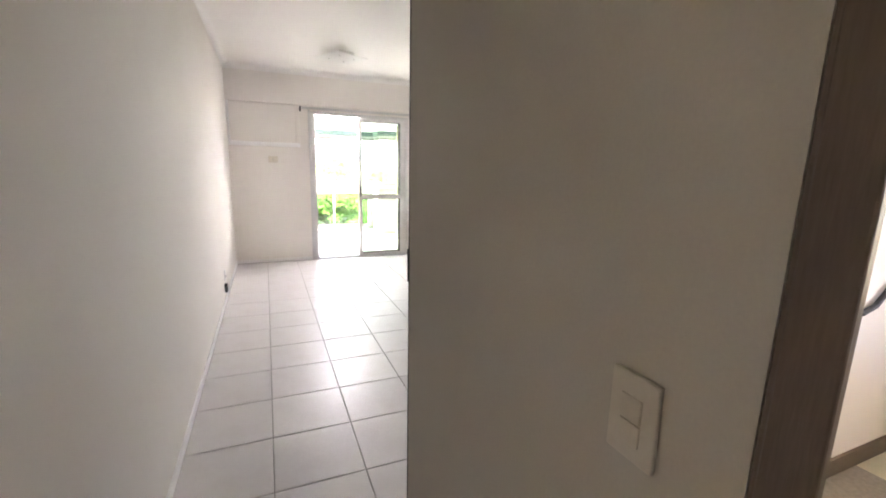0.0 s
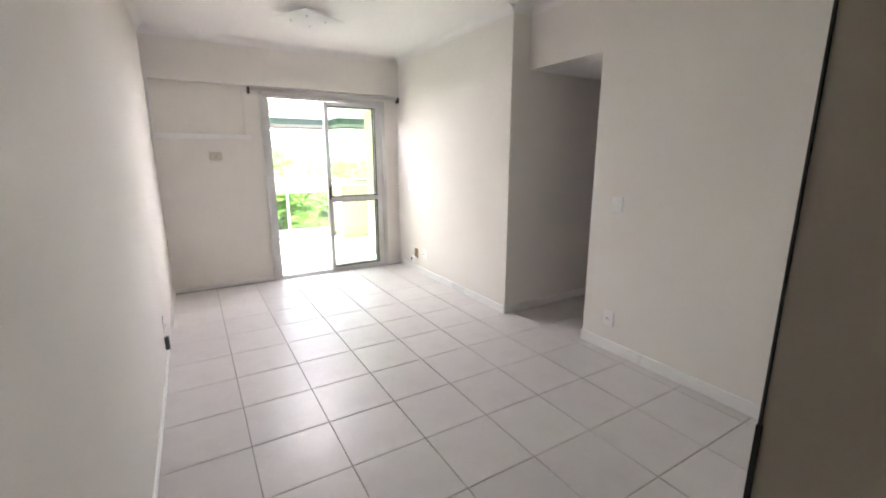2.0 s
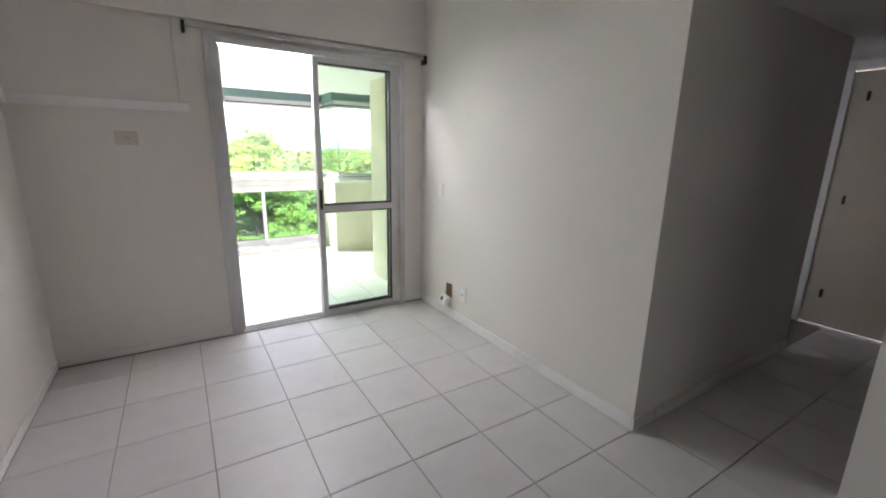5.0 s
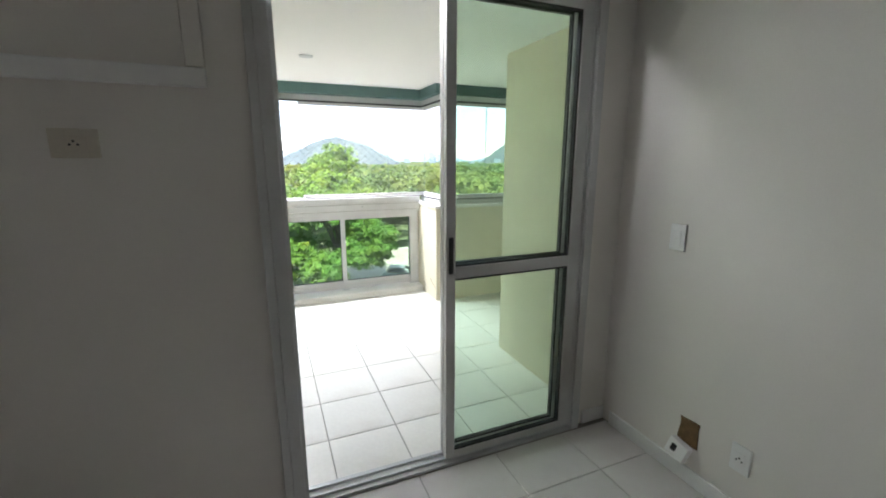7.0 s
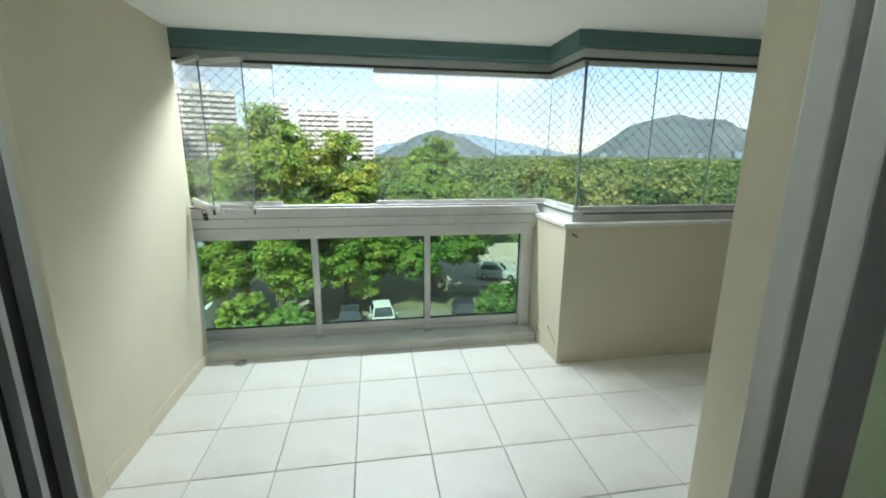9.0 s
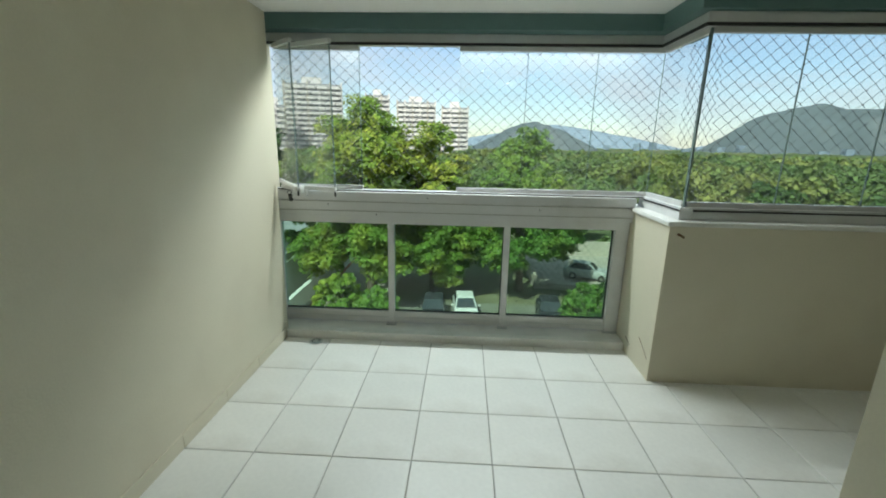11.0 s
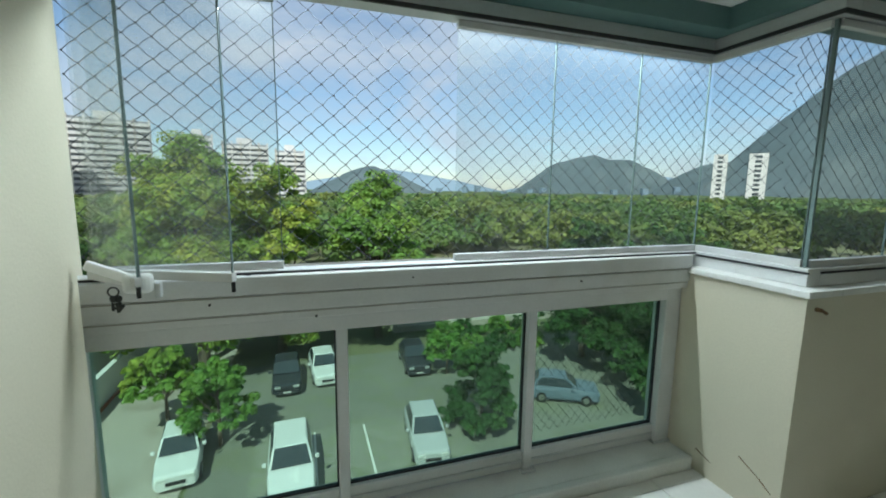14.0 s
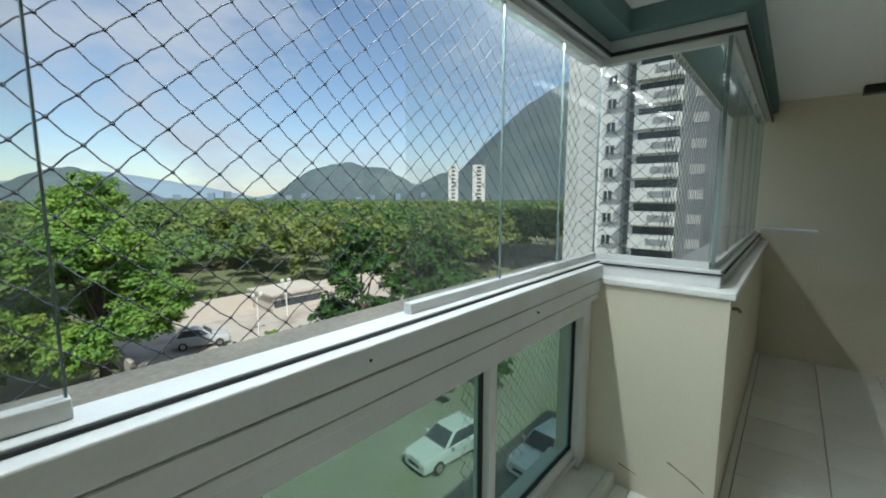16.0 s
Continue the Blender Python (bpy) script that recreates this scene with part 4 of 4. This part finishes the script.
# ---- trees ----
def leaf_cloud(rng, centres, radii, per, size, flat=0.75):
    """Small folded leaf blades scattered over clumps; returns vertices and faces."""
    n = len(centres) * per
    c = np.repeat(centres, per, axis=0)
    r = np.repeat(radii, per)
    d = rng.normal(size=(n, 3))
    d /= np.linalg.norm(d, axis=1)[:, None]
    d[:, 2] = np.where(d[:, 2] < -0.3, -d[:, 2], d[:, 2])
    p = c + d * (r * rng.uniform(0.55, 1.05, n))[:, None] * np.array([1, 1, flat])
    nrm = d * 0.9 + rng.normal(size=(n, 3)) * 0.35 + np.array([0, 0, 0.5])
    nrm /= np.linalg.norm(nrm, axis=1)[:, None]
    a = np.cross(nrm, rng.normal(size=(n, 3)))
    a /= np.linalg.norm(a, axis=1)[:, None] + 1e-9
    b = np.cross(nrm, a)
    s = (size * rng.uniform(0.6, 1.35, n))[:, None]
    v = np.stack([p - a * s, p + b * s * 0.55 - nrm * s * 0.12, p + a * s, p - b * s * 0.55 - nrm * s * 0.12], axis=1).reshape(-1, 3)
    k = np.arange(n)[:, None] * 4
    return v, np.concatenate([k, k + 1, k + 2, k + 3], axis=1)


def quick_mesh(name, v, f, mat):
    me = bpy.data.meshes.new(name)
    me.vertices.add(len(v))
    me.vertices.foreach_set("co", np.asarray(v, dtype=np.float32).ravel())
    me.loops.add(f.size)
    me.loops.foreach_set("vertex_index", f.astype(np.int32).ravel())
    me.polygons.add(len(f))
    me.polygons.foreach_set("loop_start", np.arange(0, f.size, f.shape[1], dtype=np.int32))
    me.update(calc_edges=True)
    me.materials.append(mat)
    return me


def tree(name, x, y, z0, height, spread, mat, label, seed, clumps=90, per=110, leaf=0.17, crown_base=0.3, lean=0.0, category="tree"):
    rng = np.random.default_rng(seed)
    th = empty(name, pose(x, y, z0), label=label, category=category)
    bm = bmesh.new()
    top = Vector((lean * height * 0.3, 0, height * 0.62))
    rod(bm, (0, 0, 0), top * 0.5, height * 0.026, height * 0.018, 10)
    rod(bm, top * 0.5, top, height * 0.018, height * 0.007, 8)
    lobes = []
    for i in range(14):
        t = i / 14 * 2 * math.pi + rng.uniform(-0.3, 0.3)
        hz = height * rng.uniform(crown_base + 0.06, 0.84)
        rr = spread * rng.uniform(0.35, 0.72) * (1.0 if hz < height * 0.62 else 0.7)
        tip = Vector((rr * math.cos(t), rr * math.sin(t), hz))
        rod(bm, top * rng.uniform(0.4, 0.85), tip, height * 0.009, height * 0.003, 6)
        lobes.append(tip)
    for i in range(8):
        t = i / 8 * 2 * math.pi + rng.uniform(-0.4, 0.4)
        lobes.append(Vector((spread * 0.72 * math.cos(t), spread * 0.72 * math.sin(t), height * (crown_base + rng.uniform(0.08, 0.24)))))
    lobes.append(Vector((0, 0, height * 0.90)))
    part("trunk", bm, BARK, th)
    cs, rs = [], []
    clumps, per = int(clumps * 2.4), int(per * 0.5)
    for i in range(clumps):
        l = lobes[i % len(lobes)]
        d = rng.normal(size=3)
        d /= np.linalg.norm(d)
        q = np.array(l) + d * spread * 0.36 * np.array([1, 1, 0.8]) * rng.uniform(0.15, 1.0)
        q[2] = min(max(q[2], height * crown_base), height * 0.985)
        cs.append(q)
        rs.append(spread * rng.uniform(0.09, 0.17))
    v, f = leaf_cloud(rng, np.array(cs), np.array(rs), per, leaf)
    part("crown", quick_mesh("crown", v, f, mat), parent=th)
    return th


tree("tree", -6.0, 40.0, G, 15.5, 5.6, LEAF_A, "tall broadleaf tree with a bright yellow-green crown", 1, clumps=560, per=190, leaf=0.14, crown_base=0.10)
tree("tree", -0.9, 41.0, G, 14.0, 4.6, LEAF_A, "broadleaf tree with light green clumped foliage", 2, clumps=380, per=190, leaf=0.14, crown_base=0.10)
tree("tree", 6.6, 42.0, G, 13.7, 4.9, LEAF_B, "rounded green broadleaf tree behind the car park", 3, clumps=500, per=190, leaf=0.14, crown_base=0.18)
tree("tree", -11.0, 43.0, G, 11.2, 3.6, LEAF_B, "leafy tree overhanging the ramp", 4, clumps=170, per=150, leaf=0.17, crown_base=0.12)
tree("tree", -14.2, 40.0, G, 15.0, 2.4, LEAF_C, "dark narrow tree beside the ramp", 5, clumps=90, per=110, leaf=0.19)
tree("tree", -6.0, 31.6, G, 4.6, 2.0, LEAF_A, "small yellow-green tree over a parked car", 6, clumps=60, per=110, leaf=0.13, crown_base=0.4)
tree("tree", -3.2, 29.2, G, 4.6, 1.8, LEAF_B, "small leafy tree beside the bays", 7, clumps=60, per=110, leaf=0.13, crown_base=0.3)
tree("tree", 9.8, 33.6, G, 3.8, 1.7, LEAF_B, "small open tree among the parked cars", 8, clumps=45, per=90, leaf=0.14, crown_base=0.3)
tree("shrub", 9.6, 27.4, G, 4.3, 2.1, LEAF_C, "dense dark green shrub beside the car", 9, clumps=130, per=120, leaf=0.11, crown_base=0.12, category="shrub")
tree("tree", 20.5, 33.5, G, 10.5, 4.4, LEAF_C, "dark dense tree shading the yard", 10, clumps=120, per=110, leaf=0.17, crown_base=0.12)
tree("tree", 26.0, 31.0, G, 10.0, 4.6, LEAF_C, "broad dark tree beside the yard", 11, clumps=120, per=110, leaf=0.18, crown_base=0.12)
tree("tree", 21.5, 25.6, G, 7.5, 4.2, LEAF_C, "low dark tree leaning over the yard", 12, clumps=90, per=110, leaf=0.16, crown_base=0.12)
for i, (x, y) in enumerate(((11.5, 40.2), (14.0, 40.6), (16.6, 40.0), (19.4, 40.4), (12.6, 36.2), (15.2, 36.8), (17.8, 37.2))):
    tree("shrub", x, y, G, 1.3 + 0.2 * (i % 3), 1.4, LEAF_C if i % 2 else LEAF_B, "low hedge shrub between the car parks", 30 + i, clumps=30, per=90, leaf=0.12,
         crown_base=0.1, category="shrub")

# ---- the woods ----
rng = np.random.default_rng(77)


def woods(count, lo, hi, per, leaf, crowns, height, label, clear=None):
    cs, rs = [], []
    while len(cs) < count * crowns:
        d, t = math.sqrt(rng.uniform(lo * lo, hi * hi)), rng.uniform(-0.62, 1.62)
        x, y = d * math.sin(t), 9 + d * math.cos(t)
        if clear and clear(x, y):
            continue
        h = height * rng.uniform(0.72, 1.18)
        for _ in range(crowns):
            cs.append((x + rng.normal() * 1.6, y + rng.normal() * 1.6, G + h - abs(rng.normal()) * 1.5))
            rs.append(rng.uniform(1.1, 2.1))
    v, f = leaf_cloud(rng, np.array(cs), np.array(rs), per, leaf)
    return tagged(part("woods", quick_mesh("woods", v, f, LEAF_F)), label, "woods", kind="stuff")


def site(x, y):
    return (-31 < x < 43 and y < 55.5) or (x > 30 and y < 45 and x < 90)


woods(620, 40, 110, 60, 0.42, 5, 8.2, "dense green treetops beyond the car park", site)
woods(1300, 105, 260, 16, 1.0, 4, 8.2, "hazy green treetops of the far woods")
n = 130
gv, gf = [], []
for i in range(n + 1):
    d = 190 * (1500 / 190) ** (i / n)
    for j in range(n + 1):
        t = -0.9 + 2.7 * j / n
        x, y = d * math.sin(t), 9 + d * math.cos(t)
        gv.append((x, y, G + 7.0 + 2.6 * noise.noise((x * 0.06, y * 0.06, 2)) + 2.0 * noise.noise((x * 0.021, y * 0.021, 5))))
for i in range(n):
    for j in range(n):
        k = i * (n + 1) + j
        gf.append((k, k + 1, k + n + 2, k + n + 1))
tagged(part("far_woods", raw("far_woods", gv, gf, LEAF_F, True)), "hazy green canopy of woods reaching the hills", "woods", kind="stuff")


# ---- hills ----
def hill(name, cx, cy, half, depth, height, turn, power, mat, label, seed, rough=0.10):
    bm = bmesh.new()
    nx, ny = 90, 40
    grid = []
    for i in range(nx + 1):
        u = -1 + 2 * i / nx
        row = []
        for j in range(ny + 1):
            w = -1 + 2 * j / ny
            s = max(0.0, 1 - abs(u) ** power) * max(0.0, 1 - abs(w) ** 2)
            z = height * s * (1 + rough * noise.fractal((u * 3 + seed, w * 3, seed), 1.0, 2.0, 5))
            row.append(bm.verts.new((u * half, w * depth, z - 6)))
        grid.append(row)
    for i in range(nx):
        for j in range(ny):
            bm.faces.new((grid[i][j], grid[i + 1][j], grid[i + 1][j + 1], grid[i][j + 1]))
    ob = tagged(part(name, bm, mat, smooth=True), label, "hill", kind="structure")
    ob.matrix_basis = pose(cx, cy, 0, 0, 0, turn)
    return ob


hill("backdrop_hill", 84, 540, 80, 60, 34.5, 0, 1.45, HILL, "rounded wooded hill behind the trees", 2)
hill("backdrop_hill", 568, 715, 168, 90, 74, 0, 3.0, HILL, "flat-topped wooded hill tinted for haze", 5)
hill("backdrop_mountain", 930, 240, 420, 260, 268, -70, 2.4, HILL, "steep dark mountain ridge tinted for haze", 9, 0.08)
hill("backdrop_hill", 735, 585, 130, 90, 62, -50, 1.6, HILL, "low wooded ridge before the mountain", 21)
hill("backdrop_range", 300, 1500, 420, 120, 75, -10, 1.3, HILLFAR, "distant hill range paled for haze", 12)
hill("backdrop_range", 1000, 1150, 420, 120, 70, -40, 1.3, HILLFAR, "distant hill range paled for haze", 15)


# ---- towers ----
def far_tower(x, y, turn, w, d, top, floors, bays, label):
    th = empty("apartment_tower", pose(x, y, G, 0, 0, turn), label=label, category="tower", group="far apartment towers")
    H = top - G
    step = H / floors
    # Grey wall colour stands for the shade behind the balconies.
    part("wall", boxes((-w / 2, w / 2, 0.9, d, 0, H)), GREYW, th, "recessed facade, grey to stand for its shade")
    part("roof_house", boxes((-w * 0.2, w * 0.15, d * 0.3, d * 0.7, H, H + 3)), TOWERW, th)
    bw = w / bays
    for k in range(floors):
        for b in range(bays):
            x0 = -w / 2 + b * bw
            part("balcony", boxes((x0 + 0.25, x0 + bw - 0.25, -0.6, 0.9, k * step, k * step + step * 0.52)), TOWERW, th)
    for b in range(bays + 1):
        x0 = -w / 2 + b * bw
        part("pier", boxes((x0 - 0.35, x0 + 0.35, -0.1, 0.9, 0, H + 0.8)), TOWERW if b % 2 else BEIGEW, th)
    for s in (-1, 1):
        part("side_wall", boxes((s * w / 2 - 0.3, s * w / 2 + 0.3, 0.9, d, 0, H + 0.5)), TOWERW, th)


far_tower(-65, 196, 18, 24, 16, 25.6, 17, 5, "white apartment tower with continuous balcony bands")
far_tower(-43, 226, 12, 11.5, 14, 24.4, 14, 3, "apartment tower rising behind the tall tree")
far_tower(-23.5, 226, 6, 19, 16, 21.3, 14, 5, "apartment tower with beige balcony bands")
far_tower(-4, 226, 2, 13, 14, 19.0, 13, 3, "apartment tower at the end of the row")
far_tower(-73, 175, 22, 7, 12, 15.0, 12, 2, "narrow apartment tower beside the wall")
for x, y, w in ((268, 221, 8), (281, 205, 10)):
    th = empty("twin_tower", pose(x, y, G, 0, 0, -52), label="slim white tower block standing in the far woods", category="tower", group="far twin towers")
    part("wall", boxes((-w / 2, w / 2, 0, 8, 0, 38)), TOWERW, th)
    for k in range(12):
        part("window_band", boxes((-w * 0.18, w * 0.18, -0.08, 0.05, 2 + 3 * k, 3.6 + 3 * k)), DARKW, th, "dark window band")
# Town blocks take the far hills' colour, haze included.
for i in range(12):
    t = 0.25 + 0.05 * i + 0.01 * (i % 3)
    d = 700 + 40 * (i % 4)
    th = empty("distant_block", pose(d * math.sin(t), d * math.cos(t), G, 0, 0, -15 * (i % 3)), label="small block of the distant town in the haze tint", category="building",
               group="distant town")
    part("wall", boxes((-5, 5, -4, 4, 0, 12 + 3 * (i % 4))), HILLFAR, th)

# near tower
nt_ = empty("near_tower", pose(57.0, 1.2, 0), label="tall white apartment tower with stacked balconies", category="tower")
part("wall", boxes((0, 16, 24.95, 32.6, G, 46), (0, 16, 9.0, 23.94, G, 46)), WHITEW, nt_)
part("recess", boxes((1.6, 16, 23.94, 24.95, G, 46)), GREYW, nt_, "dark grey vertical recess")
part("glazed_bay", boxes((-0.35, -0.001, 12.4, 18.2, G, 46)), GREYW, nt_, "grey glazed stair bay")
for k in range(19):
    z = -10.9 + 2.88 * k
    w = part("window", boxes((-0.10, -0.001, 26.15, 27.15, z + 0.4, z + 1.55)), DARKW, nt_, "dark window")
    part("frame", boxes((-0.13, -0.101, 26.62, 26.70, z + 0.4, z + 1.55)), WHITEW, w)
    part("sill", boxes((-0.22, -0.001, 26.05, 27.25, z + 0.3, z + 0.395)), GREYW, w)
    part("air_conditioner", boxes((-0.35, -0.101, 25.3, 25.8, z + 0.5, z + 0.95)), TOWERW, nt_)
    # Thin dark sheet on the flat wall paints the shade of an opening.
    part("loggia_shade", boxes((-0.02, -0.001, 18.7, 23.4, z + 1.9, z + 2.85)), DARKW, nt_, "flat dark sheet for the shade of a balcony opening")
    bal = part("balcony", boxes((-1.3, -0.021, 18.6, 23.5, z + 0.2, z + 0.35), (-1.3, -1.15, 18.6, 23.5, z + 0.35, z + 1.85),
                                (-1.15, -0.021, 18.6, 18.75, z + 0.35, z + 1.85), (-1.15, -0.021, 23.35, 23.5, z + 0.35, z + 1.85)), WHITEW, nt_)
    part("panel", boxes((-1.36, -1.301, 19.0, 21.4, z + 0.75, z + 1.45)), GREYW, bal, "grey railing panel")
    part("stair_window", boxes((-0.40, -0.351, 15.9, 17.4, z + 0.5, z + 1.6)), TOWERW, nt_, "pale louvre panel")
    part("slab_edge", boxes((1.2, 1.599, 23.94, 24.95, z, z + 0.3)), TOWERW, nt_)

# ---- floors and their tiles ----
structure("subfloor_room", [(X0 - 0.02, 3.15, -1.6, 7.2, -0.02, -0.006), (3.15, 5.6, 3.9, 5.3, -0.02, -0.006)], GROUT, "brown-grey grout bed of the room floor", "floor")
structure("subfloor_balcony", [(BX0 - 0.02, BXE, 7.2, 9.70, -0.0205, -0.0065)], GROUT, "brown-grey grout bed of the balcony floor", "floor")
floor_room = empty("floor", label="pale glossy ceramic tile floor of the room", category="floor", kind="structure")
floor_balcony = empty("balcony_floor", label="pale ceramic tile floor of the balcony, stained", category="floor", kind="structure")
tile_meshes = {}


def tile_mesh(w, d, mat):
    key = (round(w, 3), round(d, 3), mat.name)
    if key not in tile_meshes:
        b = 0.0022
        v = [(sx * w / 2, sy * d / 2, -0.008) for sx, sy in ((-1, -1), (1, -1), (1, 1), (-1, 1))]
        v += [(sx * w / 2, sy * d / 2, -b) for sx, sy in ((-1, -1), (1, -1), (1, 1), (-1, 1))]
        v += [(sx * (w / 2 - b), sy * (d / 2 - b), 0) for sx, sy in ((-1, -1), (1, -1), (1, 1), (-1, 1))]
        f = [(8, 9, 10, 11)]
        for i in range(4):
            j = (i + 1) % 4
            f += [(i, j, 4 + j, 4 + i), (4 + i, 4 + j, 8 + j, 8 + i)]
        tile_meshes[key] = raw("tile", v, f, mat)
    return tile_meshes[key]


def lay(parent, areas, px, py, pitch, gap, mat, seed):
    rnd = random.Random(seed)
    for ax0, ax1, ay0, ay1 in areas:
        i0, i1 = math.floor((ax0 - px) / pitch), math.ceil((ax1 - px) / pitch)
        j0, j1 = math.floor((ay0 - py) / pitch), math.ceil((ay1 - py) / pitch)
        for i in range(i0, i1):
            for j in range(j0, j1):
                x0, x1 = max(px + i * pitch, ax0) + gap / 2, min(px + (i + 1) * pitch, ax1) - gap / 2
                y0, y1 = max(py + j * pitch, ay0) + gap / 2, min(py + (j + 1) * pitch, ay1) - gap / 2
                if x1 - x0 < 0.012 or y1 - y0 < 0.012:
                    continue
                ob = new("tile", tile_mesh(x1 - x0, y1 - y0, mat))
                ob.parent = parent
                ob.location = ((x0 + x1) / 2, (y0 + y1) / 2, rnd.uniform(-0.0006, 0.0002))


lay(floor_room, [(X0, 1.0, -0.8, 1.969), (X0, 2.885, 1.969, 4.748), (2.885, X2, 1.969, 3.954), (2.885, 5.45, 3.954, 4.748), (X0, X1, 4.748, 7.02), (1.0, 2.3, -0.8, 1.9)],
    0.503, 3.160, 0.397, 0.0042, TILE, 3)
lay(floor_balcony, [(BX0, 2.769, 7.13, 8.1415), (2.769, BXE, 8.06, 8.1415), (BX0, BXE, 8.1415, 9.208), (BX0, 2.769, 9.208, 9.63), (2.769, BXE, 9.208, 9.245)], 1.347, 8.497, 0.3555, 0.0042, BTILE, 4)
